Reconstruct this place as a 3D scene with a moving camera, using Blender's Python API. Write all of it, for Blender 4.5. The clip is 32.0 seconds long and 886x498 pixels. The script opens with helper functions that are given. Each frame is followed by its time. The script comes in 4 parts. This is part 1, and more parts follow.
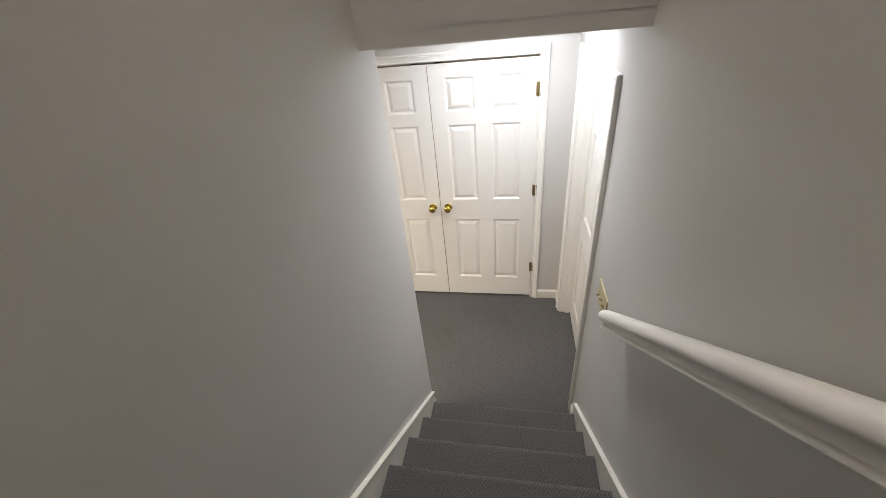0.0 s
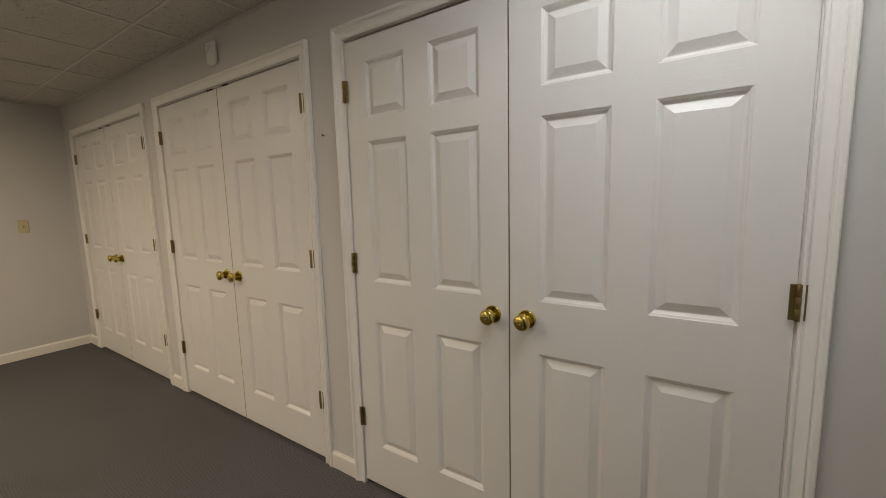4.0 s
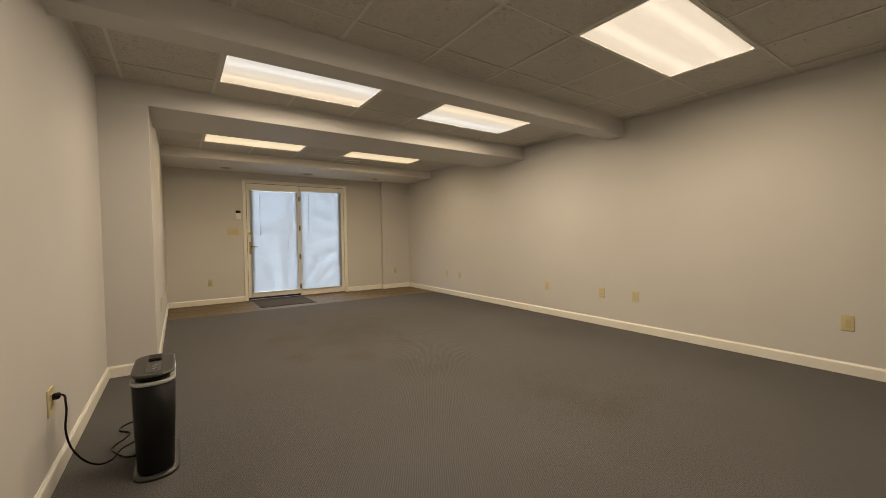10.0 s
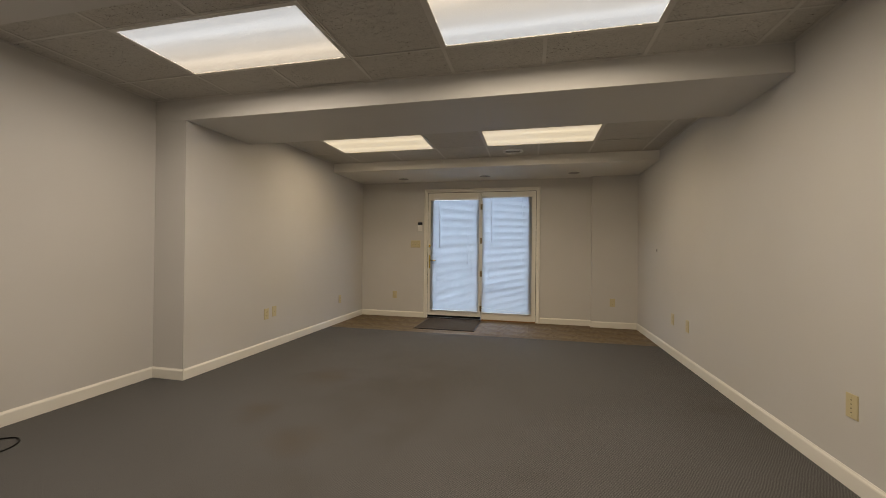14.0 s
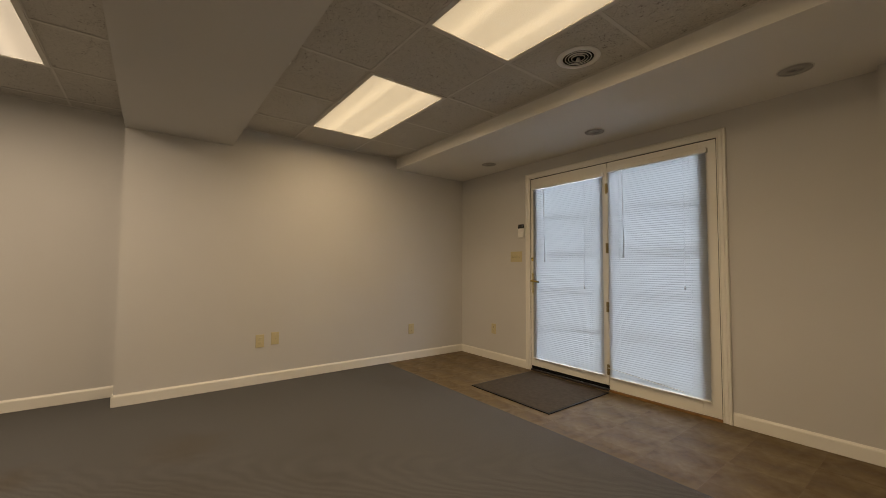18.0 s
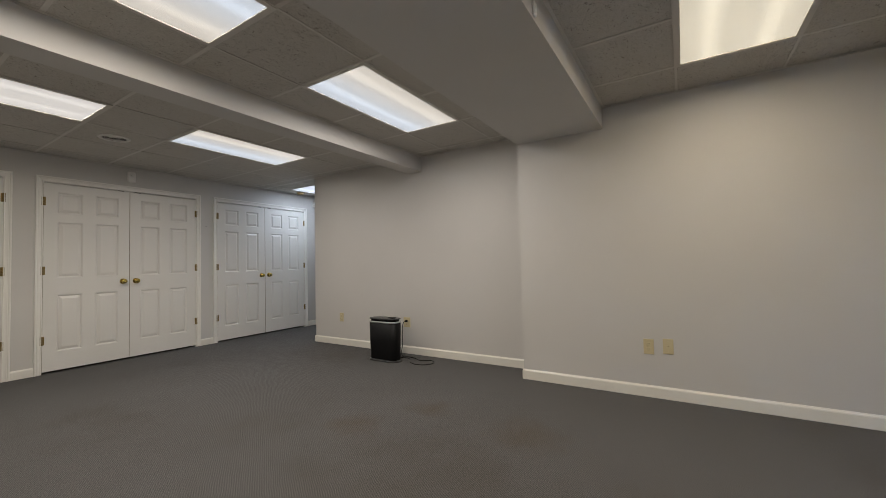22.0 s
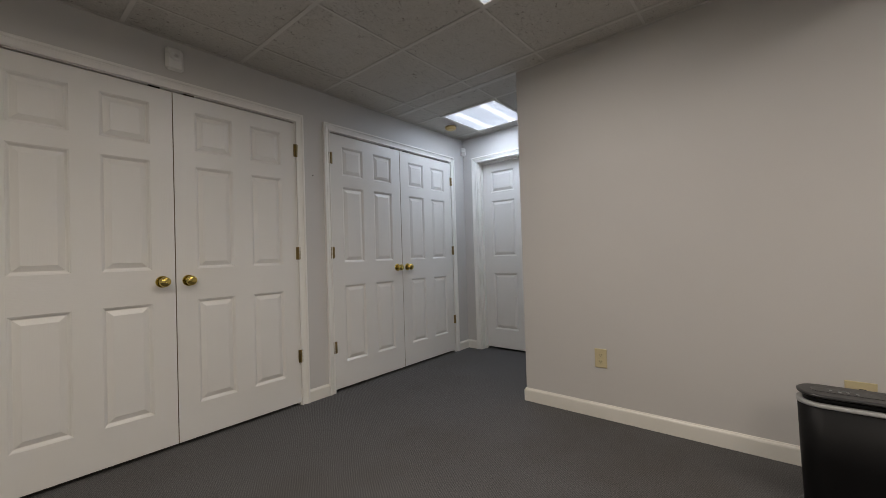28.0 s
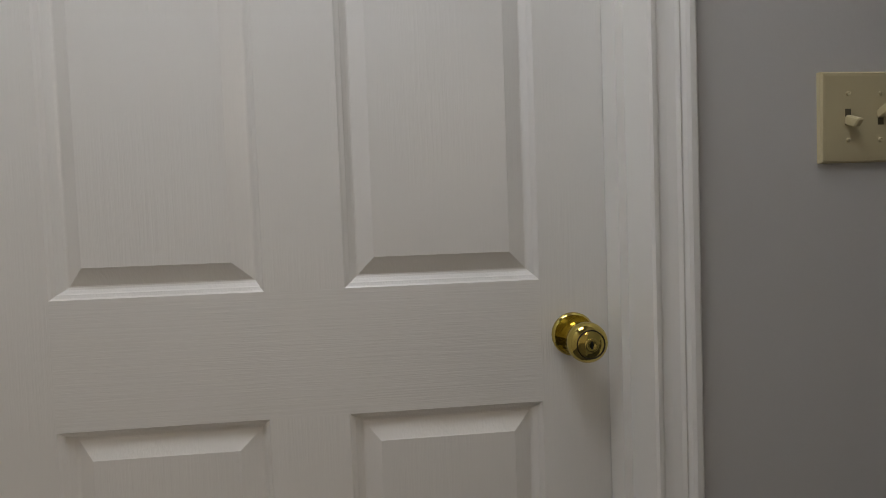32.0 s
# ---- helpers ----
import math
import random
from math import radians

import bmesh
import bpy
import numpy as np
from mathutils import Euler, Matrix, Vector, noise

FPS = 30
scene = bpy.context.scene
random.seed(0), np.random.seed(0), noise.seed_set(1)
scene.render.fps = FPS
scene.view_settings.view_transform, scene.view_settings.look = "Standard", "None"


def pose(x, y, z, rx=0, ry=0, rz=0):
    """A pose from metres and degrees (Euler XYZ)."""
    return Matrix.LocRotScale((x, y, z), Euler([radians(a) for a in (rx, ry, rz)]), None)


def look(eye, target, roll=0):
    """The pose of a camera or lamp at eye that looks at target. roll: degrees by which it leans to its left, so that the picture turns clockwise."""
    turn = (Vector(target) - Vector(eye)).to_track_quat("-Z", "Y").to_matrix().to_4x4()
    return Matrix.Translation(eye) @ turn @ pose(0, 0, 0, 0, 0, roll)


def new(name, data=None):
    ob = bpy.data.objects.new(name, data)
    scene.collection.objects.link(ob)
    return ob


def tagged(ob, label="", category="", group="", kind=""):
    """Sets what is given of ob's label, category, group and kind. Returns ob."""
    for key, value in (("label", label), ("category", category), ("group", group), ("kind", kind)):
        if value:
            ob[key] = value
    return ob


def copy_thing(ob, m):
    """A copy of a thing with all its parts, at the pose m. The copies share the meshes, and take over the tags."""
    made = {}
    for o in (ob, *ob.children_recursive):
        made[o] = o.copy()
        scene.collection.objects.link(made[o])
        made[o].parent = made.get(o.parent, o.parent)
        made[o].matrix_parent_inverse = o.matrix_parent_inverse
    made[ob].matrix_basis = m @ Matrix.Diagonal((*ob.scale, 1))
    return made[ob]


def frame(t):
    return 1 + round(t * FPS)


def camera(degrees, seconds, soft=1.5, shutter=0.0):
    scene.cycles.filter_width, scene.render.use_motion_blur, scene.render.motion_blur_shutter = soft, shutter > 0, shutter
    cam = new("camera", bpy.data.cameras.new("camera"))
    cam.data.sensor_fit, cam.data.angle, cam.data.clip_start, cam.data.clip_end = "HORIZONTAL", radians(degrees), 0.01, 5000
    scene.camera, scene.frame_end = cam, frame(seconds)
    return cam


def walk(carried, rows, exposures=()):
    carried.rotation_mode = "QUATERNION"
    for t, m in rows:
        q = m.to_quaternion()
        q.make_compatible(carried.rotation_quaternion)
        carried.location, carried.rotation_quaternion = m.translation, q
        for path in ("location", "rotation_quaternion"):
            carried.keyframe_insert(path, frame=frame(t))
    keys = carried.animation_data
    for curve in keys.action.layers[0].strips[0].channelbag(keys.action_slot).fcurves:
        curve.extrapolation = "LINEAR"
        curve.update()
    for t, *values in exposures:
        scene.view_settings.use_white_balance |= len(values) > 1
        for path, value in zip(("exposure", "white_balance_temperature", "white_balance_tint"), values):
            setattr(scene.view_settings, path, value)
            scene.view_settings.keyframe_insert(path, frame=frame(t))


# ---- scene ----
cam = camera(98.0, 32.0, 0.85)
PATH = [
    (0.0, (0.398, 2.798, 2.424), (0.758, 1.167, 1.324), -6.21),
    (0.5, (0.397, 2.586, 2.288), (0.791, 0.975, 1.170), -6.38),
    (1.0, (0.386, 2.354, 2.133), (0.836, 0.746, 1.034), -6.71),
    (1.5, (0.395, 2.139, 1.949), (0.896, 0.530, 0.872), -6.63),
    (2.0, (0.380, 1.917, 1.777), (0.980, 0.288, 0.784), -7.06),
    (2.5, (0.430, 1.700, 1.660), (1.128, 0.027, 0.815), -5.80),
    (4.5, (0.483, 1.099, 1.269), (1.714, -0.472, 1.141), -0.54),
    (5.0, (0.536, 0.974, 1.181), (1.926, -0.461, 1.096), -0.08),
    (5.5, (0.647, 0.818, 1.084), (2.238, -0.392, 1.028), 0.22),
    (6.0, (0.755, 0.675, 1.069), (2.546, -0.215, 1.026), 0.28),
    (6.5, (0.854, 0.505, 1.077), (2.784, -0.012, 1.009), -0.32),
    (7.0, (0.997, 0.433, 1.047), (2.991, 0.303, 0.969), -0.82),
    (7.5, (1.218, 0.431, 1.065), (3.200, 0.684, 0.987), -0.85),
    (8.0, (1.383, 0.442, 1.095), (3.254, 1.146, 1.031), -0.42),
    (8.5, (1.431, 0.452, 1.084), (3.099, 1.555, 1.030), 0.35),
    (9.0, (1.426, 0.486, 1.082), (2.891, 1.847, 1.026), 0.45),
    (9.5, (1.441, 0.509, 1.090), (2.730, 2.036, 1.019), -0.21),
    (10.0, (1.530, 0.515, 1.076), (2.661, 2.164, 1.011), -0.73),
    (10.5, (1.760, 0.586, 1.040), (2.702, 2.349, 0.992), -0.97),
    (11.0, (2.073, 0.629, 1.068), (2.757, 2.508, 1.035), -1.35),
    (11.5, (2.409, 0.660, 1.070), (2.864, 2.608, 1.035), -1.66),
    (12.0, (2.789, 0.828, 1.059), (3.049, 2.811, 1.042), -1.40),
    (12.5, (3.208, 0.998, 1.063), (3.267, 2.997, 1.058), -0.69),
    (13.0, (3.541, 1.233, 1.056), (3.455, 3.231, 1.053), -0.33),
    (13.5, (3.878, 1.532, 1.085), (3.615, 3.515, 1.091), 0.34),
    (14.0, (4.178, 1.820, 1.102), (3.727, 3.768, 1.110), 0.64),
    (14.5, (4.464, 2.157, 1.061), (3.788, 4.039, 1.086), 0.65),
    (15.0, (4.684, 2.464, 1.085), (3.758, 4.237, 1.104), 0.56),
    (15.5, (4.909, 2.791, 1.052), (3.762, 4.429, 1.084), 0.47),
    (17.5, (5.248, 4.295, 1.089), (3.737, 5.603, 1.185), 0.26),
    (18.0, (5.244, 4.654, 1.081), (3.653, 5.861, 1.176), 0.42),
    (18.5, (5.176, 4.983, 1.111), (3.466, 6.017, 1.175), 1.25),
    (19.0, (5.134, 5.203, 1.064), (3.280, 5.948, 1.148), 1.17),
    (19.5, (5.114, 5.397, 1.063), (3.149, 5.761, 1.145), 0.87),
    (20.0, (4.982, 5.588, 1.063), (2.984, 5.536, 1.133), 0.15),
    (20.5, (4.836, 5.641, 1.076), (2.876, 5.252, 1.148), -0.40),
    (21.0, (4.776, 5.718, 1.076), (2.895, 5.044, 1.151), -0.57),
    (21.5, (4.774, 5.748, 1.075), (2.983, 4.861, 1.149), -0.85),
    (22.0, (4.772, 5.742, 1.081), (3.076, 4.684, 1.151), -1.35),
    (22.5, (4.781, 5.724, 1.069), (3.179, 4.529, 1.141), -1.66),
    (23.0, (4.792, 5.707, 1.069), (3.293, 4.384, 1.124), -1.65),
    (23.5, (4.814, 5.679, 1.067), (3.420, 4.246, 1.094), -1.61),
    (24.0, (4.834, 5.615, 1.061), (3.533, 4.096, 1.064), -1.20),
    (24.5, (4.822, 5.438, 1.059), (3.603, 3.852, 1.046), -0.09),
    (25.0, (4.781, 5.181, 1.046), (3.628, 3.546, 1.037), 0.67),
    (25.5, (4.585, 4.825, 1.043), (3.485, 3.155, 1.050), 0.48),
    (27.5, (3.811, 3.035, 1.040), (2.391, 1.627, 1.074), -0.96),
    (28.0, (3.516, 2.574, 1.047), (1.979, 1.294, 1.078), -1.81),
    (28.5, (3.244, 2.109, 1.093), (1.555, 1.038, 1.091), -1.90),
    (29.0, (2.878, 1.729, 1.052), (1.098, 0.816, 1.058), -2.47),
    (29.5, (2.507, 1.380, 1.032), (0.644, 0.650, 1.037), -2.91),
    (30.0, (2.091, 1.102, 1.065), (0.165, 0.563, 1.036), -2.08),
    (30.5, (1.647, 0.916, 1.034), (-0.318, 0.543, 1.019), -1.35),
    (30.6, (1.569, 0.889, 1.038), (-0.406, 0.573, 1.013), -1.44),
    (31.0, (1.248, 0.833, 1.075), (-0.731, 0.549, 1.009), -1.66),
    (31.5, (0.821, 0.786, 1.061), (-1.174, 0.663, 1.020), -1.84),
    (32.0, (0.471, 0.791, 1.080), (-1.523, 0.931, 1.024), -2.08),
]
EXPOSURES = [
    (0.0, 0.86, 6850, 15),
    (1.0, 0.60, 7100, 16),
    (2.2, 0.13, 7000, 15),
    (4.5, -0.27, 7200, 13),
    (6.0, -0.31, 6800, 11),
    (7.0, -0.40, 6300, 10),
    (8.0, -0.40, 6150, 9),
    (9.0, -0.08, 7700, 13),
    (10.5, -0.14, 7500, 13),
    (12.0, -0.19, 7450, 13),
    (14.0, -0.40, 6800, 13),
    (15.0, -0.56, 7350, 13),
    (18.0, -0.52, 7950, 15),
    (19.0, -0.48, 8400, 15),
    (20.0, -0.29, 8350, 14),
    (20.8, -0.25, 6350, 13),
    (22.0, -0.33, 5980, 12),
    (25.5, -0.32, 6020, 12),
    (28.0, -0.4, 6000, 14),
    (29.0, -0.77, 6050, 16),
    (30.0, -1.0, 6400, 15),
    (31.0, -0.31, 6800, 16),
    (32.0, -0.35, 6800, 15),
]
walk(cam, [(t, look(eye, target, roll)) for t, eye, target, roll in PATH], EXPOSURES)

# ---- world ----
world = bpy.data.worlds.new("sky")
scene.world = world
world.use_nodes = True
wn = world.node_tree
sky = wn.nodes.new("ShaderNodeTexSky")
sky.sky_type, sky.sun_disc, sky.sun_elevation, sky.sun_rotation = "NISHITA", False, radians(35), radians(200)
wn.nodes["Background"].inputs["Strength"].default_value = 0.1
wn.links.new(sky.outputs[0], wn.nodes["Background"].inputs["Color"])

sun = new("sun", bpy.data.lights.new("sun", "SUN"))
sun.data.energy, sun.data.angle, sun.data.color = 2.5, radians(0.5), (1.0, 0.95, 0.88)
sun.matrix_basis = look((0, 0, 0), (0.4, 1.0, -0.9))
day = new("daylight", bpy.data.lights.new("daylight", "AREA"))
day.data.shape, day.data.size, day.data.size_y, day.data.energy, day.data.color = "RECTANGLE", 1.72, 2.0, 75.0, (0.62, 0.78, 1.0)
day.matrix_basis = pose(3.372, 8.065, 1.03, 90, 0, 180)
# Fill lamp added above the flight to brighten the stair walls; no lamp seen there.
stair_fill = new("stair_fill_light", bpy.data.lights.new("stair_fill_light", "POINT"))
stair_fill.data.energy, stair_fill.data.color, stair_fill.data.shadow_soft_size = 25.0, (1.0, 0.95, 0.88), 0.11
stair_fill.location = (0.50, 2.6, 4.95)
LAMP_POWER = 26.0

# ---- the plan, in metres ----
EAST, NORTH, CEIL, LENS_Z = 5.658, 7.922, 2.344, 2.334
SOUTH = -0.02
STAIR_WALL, STAIR_IN, STAIR_END = 1.042, 0.92, 1.248
BUMP_X, BUMP_Y = 1.357, 4.461
BEAM_Z, SOFFIT_Z = 2.165, 2.222
UPPER = 5.2


# ---- materials ----
def shader(name, base, rough=0.6, metal=0.0, spec=0.5):
    m = bpy.data.materials.new(name)
    m.use_nodes = True
    b = m.node_tree.nodes["Principled BSDF"]
    b.inputs["Base Color"].default_value = (*base, 1)
    b.inputs["Roughness"].default_value, b.inputs["Metallic"].default_value = rough, metal
    b.inputs["Specular IOR Level"].default_value = spec
    return m


def node(m, kind, **values):
    n = m.node_tree.nodes.new("ShaderNode" + kind)
    for k, v in values.items():
        n.inputs[k].default_value = v
    return n


def wire(m, a, b):
    m.node_tree.links.new(a, b)


def bsdf(m):
    return m.node_tree.nodes["Principled BSDF"]


def texco(m, scale=(1, 1, 1)):
    c = m.node_tree.nodes.new("ShaderNodeTexCoord")
    p = node(m, "Mapping")
    p.inputs["Scale"].default_value = scale
    wire(m, c.outputs["Object"], p.inputs["Vector"])
    return p.outputs["Vector"]


def ramp(m, fac, stops):
    r = m.node_tree.nodes.new("ShaderNodeValToRGB")
    e = r.color_ramp.elements
    while len(e) < len(stops):
        e.new(0.5)
    for el, (p, c) in zip(e, stops):
        el.position, el.color = p, (*c, 1)
    wire(m, fac, r.inputs["Fac"])
    return r.outputs["Color"]


def bump(m, height, strength, distance):
    b = node(m, "Bump", Strength=strength, Distance=distance)
    wire(m, height, b.inputs["Height"])
    wire(m, b.outputs["Normal"], bsdf(m).inputs["Normal"])
    return b


def noise_tex(m, vec, scale, detail=4.0, rough=0.5):
    n = node(m, "TexNoise", Scale=scale, Detail=detail, Roughness=rough)
    wire(m, vec, n.inputs["Vector"])
    return n.outputs["Fac"]


def mottled(name, base, vary, scale, rough, fine_scale=60, bump_strength=0.1, bump_distance=0.002, spec=0.5):
    m = shader(name, base, rough, spec=spec)
    v = texco(m)
    big = noise_tex(m, v, scale)
    lo, hi = tuple(c * (1 - vary) for c in base), tuple(min(1, c * (1 + vary)) for c in base)
    wire(m, ramp(m, big, ((0.3, lo), (0.7, hi))), bsdf(m).inputs["Base Color"])
    bump(m, noise_tex(m, v, fine_scale, 3), bump_strength, bump_distance)
    return m


WALL = mottled("wall_paint", (0.575, 0.561, 0.540), 0.03, 0.9, 0.62, 140, 0.10, 0.0015)
TRIM = mottled("trim_paint", (0.77, 0.748, 0.685), 0.02, 3.0, 0.34, 30, 0.05, 0.001)
CEILING_PAINT = mottled("ceiling_paint", (0.74, 0.72, 0.68), 0.02, 1.0, 0.7, 120, 0.1, 0.0015)
FRAME_PAINT = mottled("frame_paint", (0.81, 0.795, 0.755), 0.02, 3.0, 0.34, 30, 0.05, 0.001)
RAIL_PAINT = mottled("rail_paint", (0.75, 0.735, 0.705), 0.02, 3.0, 0.4, 30, 0.05, 0.001)
DARK_BRASS = shader("dark_brass", (0.045, 0.038, 0.03), 0.4, 1.0)
BRASS = shader("polished_brass", (0.62, 0.49, 0.14), 0.10, 1.0)
HINGE_BRASS = shader("dulled_brass", (0.25, 0.185, 0.075), 0.38, 1.0)
IVORY = shader("ivory_plastic", (0.56, 0.485, 0.295), 0.35)
YELLOWED = shader("yellowed_plastic", (0.60, 0.45, 0.20), 0.4)
# Dark colours that paint the shade inside slots, sockets, keyhole and vents.
SLOT = shader("slot_shade", (0.10, 0.085, 0.05), 0.7)
DARK = shader("hole_shade", (0.01, 0.01, 0.01), 0.9)


def door_paint(name, stretch):
    m = shader(name, (0.735, 0.722, 0.69), 0.33)
    v = texco(m)
    wire(m, ramp(m, noise_tex(m, v, 2.0), ((0.3, (0.72, 0.707, 0.676)), (0.7, (0.75, 0.737, 0.704)))), bsdf(m).inputs["Base Color"])
    g = texco(m, stretch)
    bump(m, noise_tex(m, g, 1.0, 3, 0.6), 0.34, 0.0013)
    return m


# Brown puts the shade of the gaps between door leaves into the edge colour.
EDGE_SHADE = mottled("door_edge_shade", (0.30, 0.22, 0.14), 0.2, 20.0, 0.8)
DOOR = door_paint("door_paint_upright_grain", (260, 260, 9))
DOOR_ACROSS = door_paint("door_paint_cross_grain", (9, 260, 260))


def math_node(m, op, a, b=None):
    n = node(m, "Math")
    n.operation = op
    for k, v in enumerate((a, b)):
        if isinstance(v, (int, float)):
            n.inputs[k].default_value = v
        elif v is not None:
            wire(m, v, n.inputs[k])
    return n.outputs[0]


def mixed(m, blend, fac, a, b):
    n = node(m, "Mix")
    n.data_type, n.blend_type = "RGBA", blend
    for k, v in ((0, fac), (6, a), (7, b)):
        if isinstance(v, float):
            n.inputs[k].default_value = v
        elif isinstance(v, tuple):
            n.inputs[k].default_value = (*v, 1)
        else:
            wire(m, v, n.inputs[k])
    return n.outputs[2]


RIB, RIB_TURN = 0.0105, 33.0
STAINS = ((2.45, 4.86, 0.42), (2.37, 4.12, 0.30), (2.86, 3.80, 0.36))


def carpet_mat():
    """Low loop pile in straight ribs laid at a slant to the room, each loop its own shade, with broad worn patches and brown spots."""
    m = shader("carpet", (0.055, 0.054, 0.056), 0.95, spec=0.08)
    c = m.node_tree.nodes.new("ShaderNodeTexCoord")
    turn = node(m, "Mapping")
    turn.inputs["Rotation"].default_value = (0, 0, radians(RIB_TURN))
    wire(m, c.outputs["Object"], turn.inputs["Vector"])
    v = turn.outputs["Vector"]
    sep = node(m, "SeparateXYZ")
    wire(m, v, sep.inputs[0])
    wobble = math_node(m, "MULTIPLY", math_node(m, "SUBTRACT", noise_tex(m, v, 3.0, 5, 0.6), 0.5), 0.035)
    phase = math_node(m, "MULTIPLY", math_node(m, "ADD", sep.outputs["X"], wobble), 2 * math.pi / RIB)
    rib = math_node(m, "MULTIPLY_ADD", math_node(m, "SINE", phase), 0.5)
    rib.node.inputs[2].default_value = 0.5
    along = node(m, "Mapping")
    along.inputs["Scale"].default_value = (170.0, 210.0, 170.0)
    wire(m, v, along.inputs["Vector"])
    loops = noise_tex(m, along.outputs["Vector"], 1.0, 2, 0.6)
    height = math_node(m, "ADD", math_node(m, "MULTIPLY", rib, 0.14), math_node(m, "MULTIPLY", loops, 0.86))
    col = ramp(m, height, ((0.28, (0.050, 0.0492, 0.0498)), (0.50, (0.100, 0.0984, 0.0990)), (0.74, (0.172, 0.1692, 0.1700))))
    plain = c.outputs["Object"]
    worn = ramp(m, noise_tex(m, plain, 0.75, 5, 0.62), ((0.33, (0.90, 0.87, 0.83)), (0.45, (1.0, 0.99, 0.98)), (0.7, (1.08, 1.08, 1.09))))
    col = mixed(m, "MULTIPLY", 1.0, col, worn)
    ragged = math_node(m, "MULTIPLY", noise_tex(m, plain, 6.0, 6, 0.65), 1.1)
    for x, y, r in STAINS:
        d = node(m, "VectorMath")
        d.operation = "DISTANCE"
        wire(m, plain, d.inputs[0])
        d.inputs[1].default_value = (x, y, 0.0)
        far = math_node(m, "DIVIDE", d.outputs["Value"], r)
        spot = math_node(m, "SUBTRACT", 1.25, math_node(m, "ADD", far, ragged))
        spot.node.use_clamp = True
        col = mixed(m, "MULTIPLY", spot, col, (0.90, 0.80, 0.68))
    wire(m, col, bsdf(m).inputs["Base Color"])
    bump(m, height, 0.5, 0.004)
    return m


CARPET = carpet_mat()


def stone_tile():
    """Brown slate-look floor tile: clouded, veined, each piece a little different."""
    m = shader("brown_floor_tile", (0.13, 0.095, 0.062), 0.34, spec=0.3)
    info = m.node_tree.nodes.new("ShaderNodeObjectInfo")
    v = texco(m)
    add = node(m, "VectorMath")
    sc = node(m, "VectorMath")
    sc.operation = "SCALE"
    wire(m, info.outputs["Random"], sc.inputs[0])
    sc.inputs["Scale"].default_value = 0.06
    wire(m, v, add.inputs[0])
    wire(m, sc.outputs[0], add.inputs[1])
    w = add.outputs[0]
    big = noise_tex(m, w, 5.0, 8, 0.62)
    col = ramp(m, big, ((0.30, (0.074, 0.046, 0.019)), (0.46, (0.125, 0.082, 0.038)), (0.60, (0.165, 0.117, 0.060)), (0.74, (0.22, 0.168, 0.098))))
    wire(m, col, bsdf(m).inputs["Base Color"])
    wire(m, ramp(m, noise_tex(m, w, 14.0, 5), ((0.3, (0.42,) * 3), (0.7, (0.65,) * 3))), bsdf(m).inputs["Roughness"])
    bump(m, big, 0.25, 0.004)
    return m


TILE = stone_tile()
GROUT = mottled("grout", (0.17, 0.125, 0.08), 0.2, 5.0, 0.8)
MAT_RUBBER = mottled("door_mat_pile", (0.078, 0.063, 0.048), 0.15, 30.0, 0.97, 300, 0.3, 0.002, 0.08)


def acoustic():
    """Fissured mineral-fibre tile: short worm holes, their shade put into the colour, thick in some places and sparse
    in others, in a grainy face.
    """
    m = shader("acoustic_tile", (0.60, 0.575, 0.53), 0.95, spec=0.1)
    v = texco(m)
    worm = node(m, "TexNoise", Scale=46.0, Detail=2.0, Roughness=0.5, Distortion=1.6)
    wire(m, texco(m, (1.0, 1.5, 1.0)), worm.inputs["Vector"])
    thick = math_node(m, "MULTIPLY", math_node(m, "SUBTRACT", noise_tex(m, v, 3.2, 3), 0.5), 0.16)
    hole = math_node(m, "SUBTRACT", worm.outputs["Fac"], thick)
    grain = noise_tex(m, v, 150, 3, 0.6)
    face = ramp(m, grain, ((0.32, (0.48, 0.462, 0.428)), (0.62, (0.61, 0.588, 0.548))))
    pits = ramp(m, hole, ((0.30, (0.40, 0.38, 0.35)), (0.36, (1.0, 1.0, 1.0))))
    wire(m, mixed(m, "MULTIPLY", 1.0, face, pits), bsdf(m).inputs["Base Color"])
    h = math_node(m, "ADD", ramp(m, hole, ((0.30, (0, 0, 0)), (0.42, (1, 1, 1)))), math_node(m, "MULTIPLY", grain, 0.35))
    bump(m, h, 0.8, 0.005)
    return m


ACOUSTIC = acoustic()
GRID = mottled("grid_tee", (0.62, 0.60, 0.56), 0.02, 2.0, 0.5)


